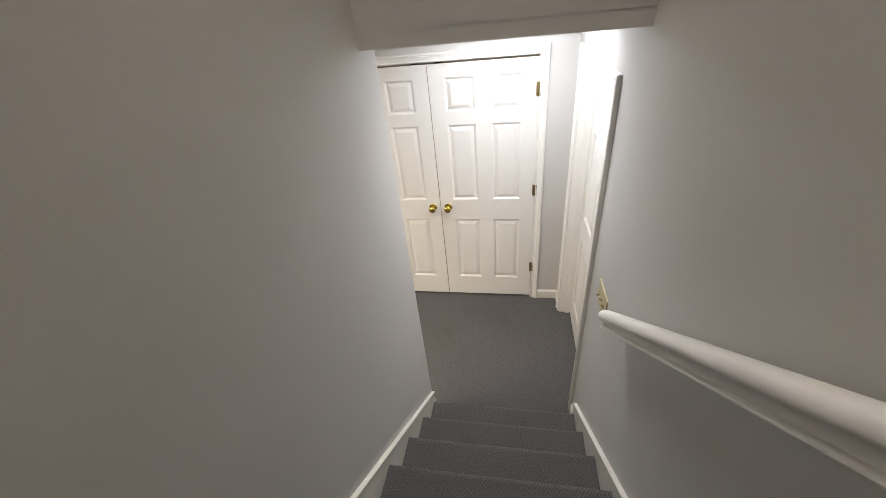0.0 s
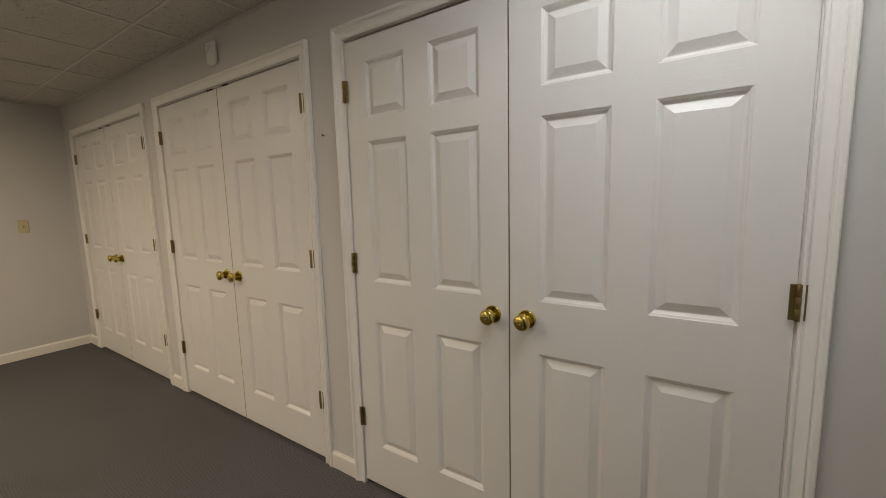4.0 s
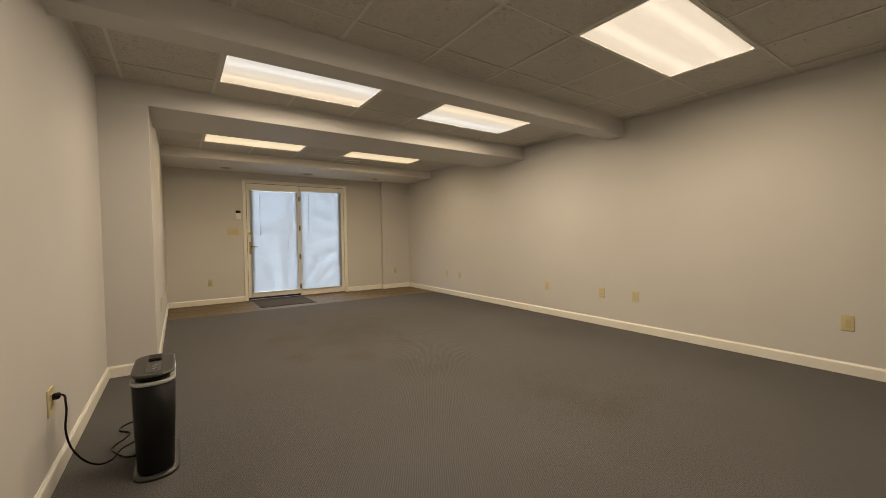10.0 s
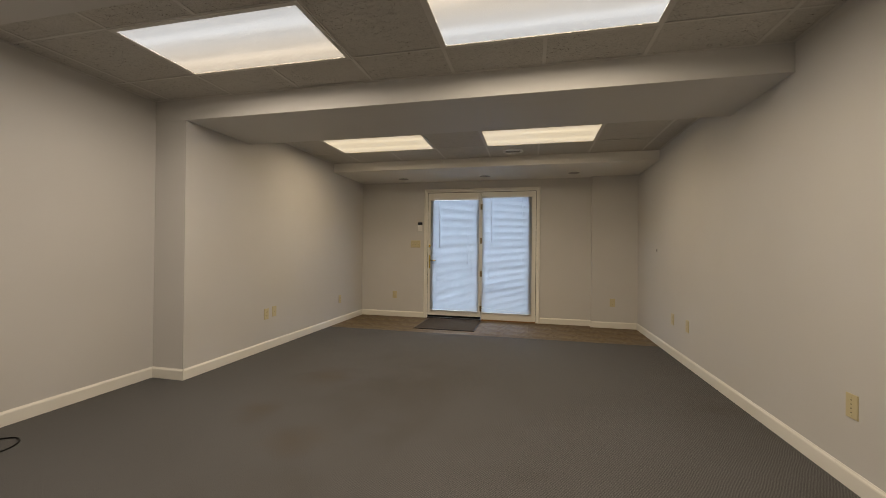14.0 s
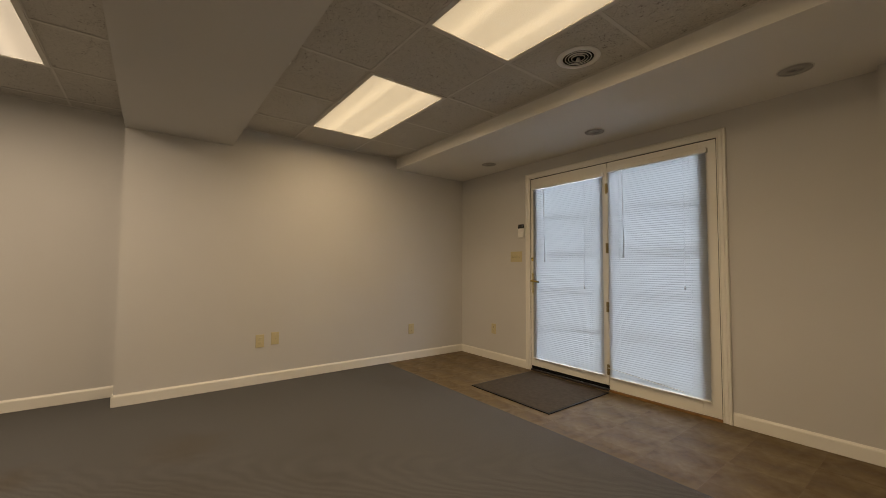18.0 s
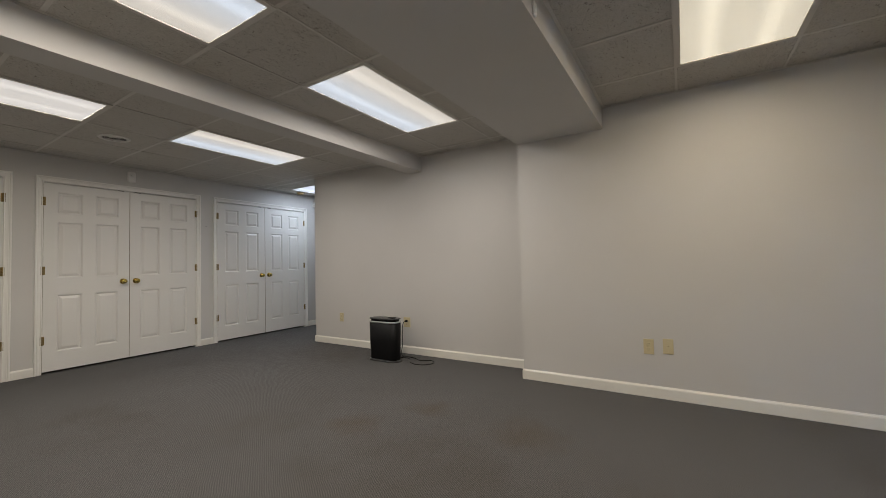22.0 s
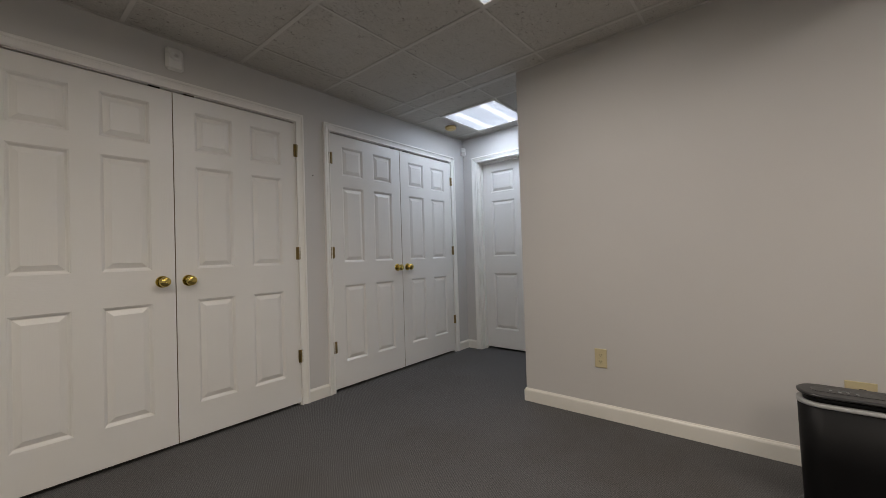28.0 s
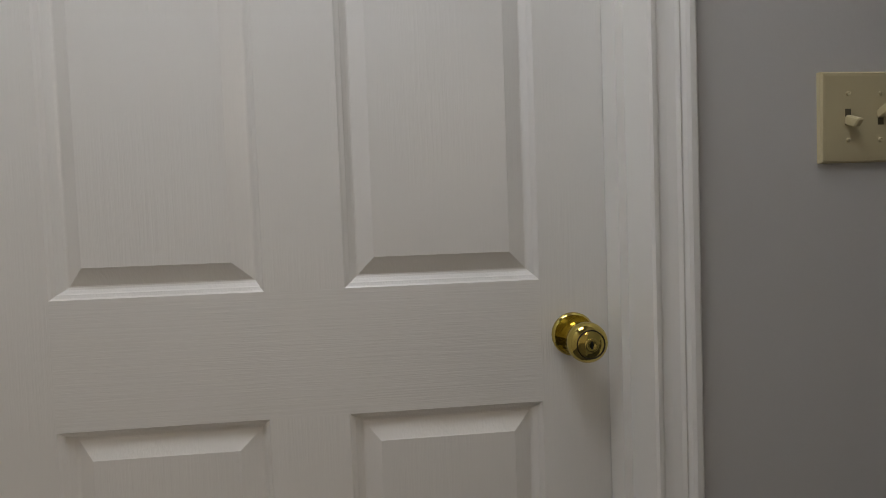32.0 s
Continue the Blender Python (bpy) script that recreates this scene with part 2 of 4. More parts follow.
def glow(name, tube_a, tube_b, strength, edge, peak, gap, width=0.14, body=None):
    """Prismatic diffuser: two tubes behind it, each with its own tint, and the dimmer strips between and beside them."""
    m = shader(name, (0.85, 0.85, 0.83), 0.35)
    b = bsdf(m)
    c = m.node_tree.nodes.new("ShaderNodeTexCoord")
    sep = node(m, "SeparateXYZ")
    wire(m, c.outputs["Object"], sep.inputs[0])
    mr = node(m, "MapRange")
    mr.inputs["From Min"].default_value, mr.inputs["From Max"].default_value = -0.28, 0.28
    wire(m, sep.outputs["Y"], mr.inputs["Value"])
    across = mr.outputs["Result"]
    tint = ramp(m, across, ((0.25, tube_a), (0.75, tube_b)))
    level = ramp(m, across, ((0.0, (edge,) * 3), (0.25 - width, (gap,) * 3), (0.25, (peak,) * 3), (0.25 + width, (gap,) * 3), (0.75 - width, (gap,) * 3), (0.75, (peak,) * 3), (0.75 + width, (gap,) * 3), (1.0, (edge,) * 3)))
    level.node.color_ramp.interpolation = "EASE"
    streak = ramp(m, noise_tex(m, texco(m, (2.5, 24.0, 1.0)), 1.0, 3, 0.5), ((0.3, (0.90,) * 3), (0.7, (1.0,) * 3)))
    level = mixed(m, "MULTIPLY", 1.0, level, streak)
    if body:
        tint = mixed(m, "MIX", level, body, tint)
    wire(m, mixed(m, "MULTIPLY", 1.0, tint, level), b.inputs["Emission Color"])
    b.inputs["Emission Strength"].default_value = strength
    v = texco(m)
    ch = node(m, "TexVoronoi", Scale=160.0)
    wire(m, v, ch.inputs["Vector"])
    bump(m, ch.outputs["Distance"], 0.4, 0.002)
    return m


T_PINK, T_WARM, T_MID, T_COOL = (1.0, 0.92, 0.80), (1.0, 0.86, 0.60), (1.0, 0.89, 0.72), (0.88, 0.95, 1.0)
GLOW_WARM = glow("diffuser_warm", T_WARM, T_WARM, 1.02, 0.66, 1.0, 0.74)
GLOW_MID = glow("diffuser_mixed", T_PINK, T_PINK, 0.92, 0.70, 1.0, 0.78)
GLOW_COOL = glow("diffuser_half_cool", T_COOL, T_MID, 0.90, 0.70, 1.0, 0.76)
GLOW_SPLIT = glow("diffuser_half_warm", T_MID, T_COOL, 0.90, 0.70, 1.0, 0.76)
GLOW_HALL = glow("diffuser_cold", (0.93, 0.96, 1.0), (0.93, 0.96, 1.0), 1.65, 0.44, 1.0, 0.47, 0.10, (0.70, 0.83, 1.0))


def slat_mat():
    m = shader("blind_slat", (0.74, 0.74, 0.72), 0.45)
    tr = node(m, "BsdfTranslucent")
    tr.inputs["Color"].default_value = (0.56, 0.58, 0.60, 1)
    mx = node(m, "MixShader")
    mx.inputs[0].default_value = 0.74
    wire(m, bsdf(m).outputs[0], mx.inputs[1])
    wire(m, tr.outputs[0], mx.inputs[2])
    wire(m, mx.outputs[0], m.node_tree.nodes["Material Output"].inputs["Surface"])
    return m


BLIND = slat_mat()
GLASS = shader("window_glass", (0.95, 0.97, 0.97), 0.02)
bsdf(GLASS).inputs["Transmission Weight"].default_value = 1.0
bsdf(GLASS).inputs["IOR"].default_value = 1.45
OAK = mottled("oak_threshold", (0.22, 0.11, 0.038), 0.25, 14.0, 0.4)
CONCRETE = mottled("outdoor_concrete", (0.36, 0.35, 0.33), 0.15, 1.5, 0.9)
DARK_BRONZE = shader("dark_bronze", (0.03, 0.022, 0.02), 0.5)
GREY_BAND = shader("grey_band", (0.38, 0.38, 0.38), 0.4)
GREY_DISC = shader("dark_lamp_recess", (0.34, 0.33, 0.31), 0.5)
CORD_WHITE = shader("cord", (0.55, 0.56, 0.58), 0.6)
WAND = shader("clear_plastic_wand", (0.80, 0.81, 0.82), 0.35)
bsdf(WAND).inputs["Transmission Weight"].default_value = 0.2
SCREEN = shader("dark_screen", (0.01, 0.012, 0.015), 0.15)
BLACK = mottled("black_plastic", (0.006, 0.006, 0.0065), 0.2, 8, 0.45, spec=0.18)
DARK_GREY = mottled("dark_grey_plastic", (0.03, 0.03, 0.031), 0.2, 8, 0.35)
WHITE_PLASTIC = shader("white_plastic", (0.78, 0.77, 0.74), 0.35)


# ---- building blocks ----
def part(name, bm, mat, parent=None, label=""):
    me = bpy.data.meshes.new(name)
    bm.to_mesh(me)
    bm.free()
    me.materials.append(mat)
    ob = new(name, me)
    ob.parent = parent
    if label:
        ob["label"] = label
    return ob


def structure(ob, label="", category=""):
    return tagged(ob, label, category, kind="structure")


def empty(name, m, label, category, group="", kind=""):
    ob = new(name)
    ob.matrix_basis = m
    return tagged(ob, label, category, group, kind)


def box(bm, x0, y0, z0, x1, y1, z1, bevel=0.0):
    made = bmesh.ops.create_cube(bm, size=1)["verts"]
    for v in made:
        v.co = Vector(((x0 + x1) / 2 + v.co.x * (x1 - x0), (y0 + y1) / 2 + v.co.y * (y1 - y0), (z0 + z1) / 2 + v.co.z * (z1 - z0)))
    if bevel:
        edges = list({e for v in made for e in v.link_edges})
        bmesh.ops.bevel(bm, geom=edges, offset=bevel, segments=1, affect="EDGES", clamp_overlap=True)
    return bm


def boxes(*rows, bevel=0.0):
    bm = bmesh.new()
    for r in rows:
        box(bm, *r, bevel=bevel)
    return bm


def lathe(profile, steps=20, axis="y", ring=False):
    """A turned shape: profile rows of (along the axis, radius). ring: the outline closes on itself, with a hole."""
    bm = bmesh.new()
    rings = []
    for a, r in profile:
        ring = []
        for k in range(steps):
            c, s = math.cos(2 * math.pi * k / steps) * r, math.sin(2 * math.pi * k / steps) * r
            ring.append(bm.verts.new((c, a, s) if axis == "y" else (c, s, a)))
        rings.append(ring)
    for p, q in zip(rings, rings[1:]):
        for k in range(steps):
            bm.faces.new((p[k], p[(k + 1) % steps], q[(k + 1) % steps], q[k]))
    if ring:
        for k in range(steps):
            bm.faces.new((rings[-1][k], rings[-1][(k + 1) % steps], rings[0][(k + 1) % steps], rings[0][k]))
    else:
        bmesh.ops.remove_doubles(bm, verts=[v for r, (a, rad) in zip(rings, profile) if rad == 0 for v in r], dist=1e-6)
        for r, (a, rad) in ((rings[0], profile[0]), (rings[-1], profile[-1])):
            if rad:
                bm.faces.new(r)
    bmesh.ops.recalc_face_normals(bm, faces=bm.faces)
    for f in bm.faces:
        f.smooth = len(f.verts) <= 4
    return bm


def extrude_profile(points, length, axis="x"):
    """A closed outline in two axes, drawn out along the third from 0 to length."""
    bm = bmesh.new()
    place = {"x": lambda u, v, w: (w, u, v), "y": lambda u, v, w: (u, w, v), "z": lambda u, v, w: (u, v, w)}[axis]
    a = [bm.verts.new(place(u, v, 0)) for u, v in points]
    b = [bm.verts.new(place(u, v, length)) for u, v in points]
    n = len(points)
    for k in range(n):
        bm.faces.new((a[k], a[(k + 1) % n], b[(k + 1) % n], b[k]))
    bm.faces.new(a)
    bm.faces.new(b)
    bmesh.ops.recalc_face_normals(bm, faces=bm.faces)
    return bm


def tube(points, r, name, mat, parent=None, label="", cyclic=False):
    cu = bpy.data.curves.new(name, "CURVE")
    cu.dimensions, cu.bevel_depth, cu.bevel_resolution, cu.resolution_u = "3D", r, 2, 6
    sp = cu.splines.new("BEZIER")
    sp.bezier_points.add(len(points) - 1)
    for p, co in zip(sp.bezier_points, points):
        p.co, p.handle_left_type, p.handle_right_type = co, "AUTO", "AUTO"
    tmp = bpy.data.objects.new("tube", cu)
    me = bpy.data.meshes.new_from_object(tmp)
    bpy.data.objects.remove(tmp)
    me.name = name
    me.materials.clear()
    me.materials.append(mat)
    for f in me.polygons:
        f.use_smooth = True
    ob = new(name, me)
    ob.parent = parent
    if label:
        ob["label"] = label
    return ob


# ---- large structure ----
def wall_with_openings(name, along, lo, hi, a0, a1, z1, holes, mat, label):
    """A wall along x or y, from a0 to a1, between lo and hi across; holes: (from, to, height)."""
    bm = bmesh.new()
    at = a0

    def piece(s, e, zb, zt):
        if e - s > 1e-4:
            box(bm, s, lo, zb, e, hi, zt) if along == "x" else box(bm, lo, s, zb, hi, e, zt)

    for s, e, h in holes:
        piece(at, s, 0, z1)
        piece(s, e, h, z1)
        at = e
    piece(at, a1, 0, z1)
    return structure(part(name, bm, mat), label, "wall")


CLOSETS = [(0.2465, 1.7515), (2.049, 3.554), (3.8475, 5.3525)]
LEAF_H, LEAF_Z = 2.013, 0.023
HEAD = 2.046
JAMB = 0.02
D0, D1 = 0.172, 1.087
FD0, FD1, FDH = 2.487, 4.258, 2.055
wall_with_openings("wall_south", "x", SOUTH - 0.12, SOUTH, -0.13, EAST, 2.5, [(a - JAMB, b + JAMB, HEAD + JAMB) for a, b in CLOSETS], WALL, "off-white painted wall with three double closets")
wall_with_openings("wall_west", "y", -0.13, 0.0, SOUTH, 5.2, UPPER, [(D0 - JAMB, D1 + JAMB, HEAD + JAMB)], WALL, "off-white painted wall along the stairs")
wall_with_openings("wall_stair", "y", STAIR_IN, STAIR_WALL, STAIR_END, 5.2, UPPER, [], WALL, "off-white painted wall between stairs and room")
wall_with_openings("wall_boxed_out", "y", STAIR_WALL, BUMP_X, BUMP_Y, NORTH, 2.5, [], WALL, "off-white painted boxed-out wall")
wall_with_openings("wall_east", "y", EAST, EAST + 0.13, SOUTH - 0.12, NORTH + 0.15, 2.5, [], WALL, "long off-white painted wall")
wall_with_openings("wall_north", "x", NORTH, NORTH + 0.15, STAIR_WALL, EAST, 2.5, [(FD0, FD1, FDH)], WALL, "off-white painted wall with a glazed double door")
structure(part("wall_pilaster", boxes((5.035, NORTH - 0.085, 0, EAST, NORTH, SOFFIT_Z)), WALL), "shallow painted pilaster in the corner", "wall")
# Unseen shell, added so that no sky light comes through the door gaps.
structure(part("wall_closet_back", boxes((-0.8, -0.85, 0, EAST + 0.13, -0.75, 2.5), (-0.8, -0.75, 0, -0.7, 1.4, 2.5), (-0.7, 1.3, 0, -0.13, 1.4, 2.5), (EAST, -0.75, 0, EAST + 0.13, SOUTH - 0.12, 2.5), (-0.8, -0.85, 2.5, EAST + 0.13, SOUTH - 0.12, 2.55), (-0.8, SOUTH - 0.12, 2.5, -0.13, 1.4, 2.55)), WALL), "unseen plain back walls closing the closets off from the sky", "wall")

CARPET_EDGE = 6.82
structure(part("floor", boxes((-0.8, -0.85, -0.1, EAST + 0.13, CARPET_EDGE, 0.0)), CARPET), "dark grey ribbed low-pile carpet", "carpet")
floor_tiled = structure(part("floor_tiled", boxes((STAIR_WALL, CARPET_EDGE, -0.1, EAST, NORTH + 0.15, -0.0024)), GROUT), "brown tiled strip inside the glazed door", "tiled floor")

TEES = (1.812, 2.42, 3.027, 3.633, 4.241, 4.85, 5.458)
BAYS = [  # from y, to y, from x, to x, tee lines along y (at x), tee lines along x (at y)
    (SOUTH, 2.94, STAIR_WALL - 0.002, EAST, (1.202, *TEES), (0.27, 0.875, 1.478, 2.088, 2.69)),
    (SOUTH, 1.41, 0.0, STAIR_WALL - 0.002, (0.145, 0.761), (0.297, 0.895)),
    (3.14, BUMP_Y, STAIR_WALL, EAST, (1.202, *TEES), (3.513, 4.106)),
    (5.21, 6.91, BUMP_X, EAST, TEES, (5.745, 6.366)),
]
LIGHTS = [  # x from, to; y from, to; diffuser, tint, share of the power, spread
    (3.633, 4.85, 1.478, 2.088, GLOW_MID, (1.0, 0.86, 0.65), 1.0, 175), (1.812, 3.027, 1.478, 2.088, GLOW_COOL, (1.0, 0.88, 0.72), 0.72, 175),
    (3.633, 4.85, 3.513, 4.106, GLOW_SPLIT, (1.0, 0.87, 0.68), 1.0, 175), (1.812, 3.027, 3.513, 4.106, GLOW_COOL, (1.0, 0.88, 0.72), 0.85, 175),
    (3.633, 4.85, 5.745, 6.366, GLOW_WARM, (1.0, 0.82, 0.56), 0.72, 175), (1.812, 3.027, 5.745, 6.366, GLOW_WARM, (1.0, 0.82, 0.56), 0.68, 175),
    (0.145, 0.761, 0.297, 0.895, GLOW_HALL, (0.84, 0.92, 1.0), 0.42, 180),
]
VENTS = [(3.335, 1.18), (3.936, 6.652)]


def ceiling():
    tiles, tees = bmesh.new(), bmesh.new()
    rnd = random.Random(3)
    for y0, y1, x0, x1, xs, ys in BAYS:
        gx, gy = [x0, *xs, x1], [y0, *ys, y1]
        for xa, xb in zip(gx, gx[1:]):
            for ya, yb in zip(gy, gy[1:]):
                cx, cy = (xa + xb) / 2, (ya + yb) / 2
                if any(l[0] < cx < l[1] and l[2] < cy < l[3] for l in LIGHTS):
                    continue
                sag = rnd.uniform(-0.0012, 0.0012)
                box(tiles, xa + 0.003, ya + 0.003, CEIL + sag, xb - 0.003, yb - 0.003, CEIL + 0.02 + sag)

        def lit(x, y):
            return any(l[0] < x < l[1] and l[2] < y < l[3] for l in LIGHTS)

        for x in xs:
            for ya, yb in zip(gy, gy[1:]):
                if not lit(x, (ya + yb) / 2):
                    box(tees, x - 0.011, ya, CEIL - 0.0045, x + 0.011, yb, CEIL - 0.0025)
        for y in ys:
            for xa, xb in zip(gx, gx[1:]):
                if not lit((xa + xb) / 2, y):
                    box(tees, xa + 0.011, y - 0.007, CEIL - 0.0045, xb - 0.011, y + 0.007, CEIL - 0.0025)
        for xa, ya, xb, yb in ((x0, y0, x0 + 0.02, y1), (x1 - 0.02, y0, x1, y1), (x0 + 0.02, y0, x1 - 0.02, y0 + 0.02), (x0 + 0.02, y1 - 0.02, x1 - 0.02, y1)):
            box(tees, xa, ya, CEIL - 0.0055, xb, yb, CEIL - 0.0035)
    structure(part("ceiling", tiles, ACOUSTIC), "suspended ceiling of rough fissured acoustic tiles", "ceiling")
    structure(part("ceiling_grid", tees, GRID), "off-white metal ceiling grid", "ceiling grid")
    structure(part("ceiling_deck", boxes((-0.13, SOUTH, 2.42, EAST, 1.307, 2.5), (STAIR_WALL, 1.307, 2.42, EAST, NORTH + 0.15, 2.5)), CEILING_PAINT), "floor deck above the hung ceiling", "ceiling")


ceiling()
structure(part("ceiling_upper", boxes((-0.13, 1.31, UPPER, STAIR_WALL, 5.2, UPPER + 0.1)), CEILING_PAINT), "painted ceiling over the stairs", "ceiling")
structure(part("wall_header", boxes((0, 1.31, CEIL - 0.055, STAIR_IN, 1.41, UPPER)), WALL), "painted header over the foot of the stairs", "wall")
structure(part("wall_stair_head", boxes((-0.13, 5.2, 0, STAIR_WALL, 5.3, UPPER + 0.1)), WALL), "painted wall at the head of the stairs", "wall")
structure(part("beam_1", boxes((STAIR_WALL, 2.94, BEAM_Z, EAST, 3.14, CEIL + 0.05)), WALL), "painted boxed beam across the ceiling", "beam")
structure(part("beam_2", boxes((STAIR_WALL, BUMP_Y - 0.003, BEAM_Z, EAST, 5.21, CEIL + 0.05)), WALL), "wide painted boxed beam across the ceiling", "beam")
structure(part("soffit", boxes((BUMP_X, 6.91, SOFFIT_Z, EAST, NORTH, CEIL + 0.05)), CEILING_PAINT), "lowered painted soffit over the glazed door", "soffit")
structure(part("ground", boxes((-300, NORTH + 0.15, -0.25, 300, 600, -0.12), (-300, -600, -0.25, 300, NORTH + 0.15, -0.12)), CONCRETE), "pale paving outside the glazed door", "ground")

# ---- trim ----
CASING = ((0.0, 0.0), (0.0, 0.010), (0.003, 0.0125), (0.008, 0.0125), (0.0095, 0.0085), (0.013, 0.008), (0.022, 0.010), (0.032, 0.0135), (0.036, 0.0165), (0.0375, 0.0135), (0.040, 0.0135), (0.043, 0.0185), (0.047, 0.0205), (0.054, 0.0205), (0.057, 0.0185), (0.058, 0.0165), (0.058, 0.0))


def casing(thing, a, b, top, place, mat):
    """Mitred casing round an opening from a to b, up to top; place(u, h, z) puts along-wall, out-of-wall and height."""
    runs = {
        "casing_side": [lambda u: (a - u, 0.0), lambda u: (a - u, top + u)],
        "casing_head": [lambda u: (a - u, top + u), lambda u: (b + u, top + u)],
        "casing_side_b": [lambda u: (b + u, top + u), lambda u: (b + u, 0.0)],
    }
    for name, ends in runs.items():
        bm = bmesh.new()
        rows = [[bm.verts.new(place(e(u)[0], h, e(u)[1])) for u, h in CASING] for e in ends]
        n = len(CASING)
        for k in range(n):
            bm.faces.new((rows[0][k], rows[0][(k + 1) % n], rows[1][(k + 1) % n], rows[1][k]))
        bm.faces.new(rows[0])
        bm.faces.new(rows[1])
        bmesh.ops.recalc_face_normals(bm, faces=bm.faces)
        part(name.replace("_b", ""), bm, mat, thing)


def on_south(u, h, z):
    return (u, SOUTH + h, z)


def on_west(u, h, z):
    return (h, u, z)


def on_north(u, h, z):
    return (u, NORTH - h, z)


for n, (a, b) in enumerate(CLOSETS):
    t = empty("door_frame_%d" % (n + 1), pose(0, 0, 0), "white moulded closet door frame", "door frame", kind="structure")
    casing(t, a - 0.006, b + 0.006, HEAD + 0.004, on_south, FRAME_PAINT)
    part("jamb", boxes((a - JAMB, SOUTH - 0.118, 0, a - 0.002, SOUTH - 0.002, HEAD + JAMB), (b + 0.002, SOUTH - 0.118, 0, b + JAMB, SOUTH - 0.002, HEAD + JAMB), (a - 0.002, SOUTH - 0.118, HEAD, b + 0.002, SOUTH - 0.002, HEAD + JAMB)), FRAME_PAINT, t)
    part("door_stop", boxes((a - 0.002, SOUTH - 0.06, HEAD - 0.012, b + 0.002, SOUTH - 0.045, HEAD)), TRIM, t)
    for dx in (-0.085, 0.085):
        x = (a + b) / 2 + dx
        part("ball_catch", boxes((x - 0.027, SOUTH - 0.026, HEAD - 0.0085, x + 0.027, SOUTH + 0.0022, HEAD - 0.0005), bevel=0.0015), DARK_BRASS, t, "dark metal ball catch strike")
t = empty("door_frame_4", pose(0, 0, 0), "white moulded door frame", "door frame", kind="structure")
casing(t, D0 - 0.010, D1 - 0.002, HEAD + 0.004, on_west, FRAME_PAINT)
part("jamb", boxes((-0.128, D0 - JAMB, 0, -0.002, D0 - 0.002, HEAD + JAMB), (-0.128, D1 + 0.002, 0, -0.002, D1 + JAMB, HEAD + JAMB), (-0.128, D0 - 0.002, HEAD, -0.002, D1 + 0.002, HEAD + JAMB)), FRAME_PAINT, t)
part("door_stop", boxes((-0.09, D0 - 0.002, 0, -0.052, D0 + 0.010, HEAD), (-0.09, D1 - 0.010, 0, -0.052, D1 + 0.002, HEAD), (-0.09, D0 + 0.010, HEAD - 0.012, -0.052, D1 - 0.010, HEAD)), FRAME_PAINT, t)
t = empty("door_frame_5", pose(0, 0, 0), "white moulded frame of the glazed door", "door frame", kind="structure")
casing(t, FD0 + 0.019, FD1 - 0.021, FDH - 0.012, on_north, TRIM)
part("jamb", boxes((FD0, NORTH + 0.002, 0, FD0 + 0.02, NORTH + 0.148, FDH), (FD1 - 0.02, NORTH + 0.002, 0, FD1, NORTH + 0.148, FDH), (FD0 + 0.02, NORTH + 0.002, FDH - 0.010, FD1 - 0.02, NORTH + 0.148, FDH)), TRIM, t)
part("threshold", boxes((3.390, NORTH - 0.016, -0.006, FD1 - 0.02, NORTH + 0.148, 0.016), bevel=0.004), OAK, t, "worn brown wooden threshold")
part("sill_plate", boxes((FD0 + 0.02, NORTH - 0.010, -0.006, 3.388, NORTH + 0.148, 0.014), bevel=0.003), DARK_BRONZE, t, "dark bronze metal sill")

BASE = ((0, 0), (0.013, 0), (0.013, 0.072), (0.011, 0.079), (0.006, 0.085), (0.004, 0.09), (0, 0.09))


def baseboard(x0, y0, x1, y1):
    """A run of baseboard along a wall face; the room lies to the left of the way from the first end to the second."""
    length = math.hypot(x1 - x0, y1 - y0)
    ob = part("baseboard", extrude_profile(BASE, length, "y"), TRIM)
    ang = math.degrees(math.atan2(y1 - y0, x1 - x0))
    ob.matrix_basis = pose(x0, y0, 0, 0, 0, ang - 90) @ Matrix.Diagonal((-1, 1, 1, 1))
    return structure(ob, "cream-white painted baseboard", "baseboard")


E_ = 0.013
cas = 0.064
for x0, y0, x1, y1 in (
    (CLOSETS[0][0] - cas, SOUTH, 0.0, SOUTH), (CLOSETS[1][0] - cas, SOUTH, CLOSETS[0][1] + cas, SOUTH), (CLOSETS[2][0] - cas, SOUTH, CLOSETS[1][1] + cas, SOUTH), (EAST, SOUTH, CLOSETS[2][1] + cas, SOUTH),
    (0.0, SOUTH + E_, 0.0, D0 - cas), (0.0, D1 + cas, 0.0, 1.244),
    (STAIR_IN, STAIR_END, STAIR_WALL + E_, STAIR_END), (STAIR_WALL, STAIR_END, STAIR_WALL, BUMP_Y - E_), (STAIR_WALL, BUMP_Y, BUMP_X + E_, BUMP_Y), (BUMP_X, BUMP_Y, BUMP_X, NORTH),
    (BUMP_X + E_, NORTH, 2.445, NORTH), (4.298, NORTH, 5.035, NORTH), (5.035, NORTH, 5.035, NORTH - 0.085 - E_), (5.035, NORTH - 0.085, EAST - E_, NORTH - 0.085), (EAST, NORTH - 0.085, EAST, SOUTH + E_),
):
    baseboard(x1, y1, x0, y0)


# ---- stairs ----
RISE, RUN, NOSE_Y = 0.2, 0.24, 1.29
stairs = empty("stairs", pose(0, 0, 0), "straight flight of stairs in dark grey carpet", "stairs", kind="structure")


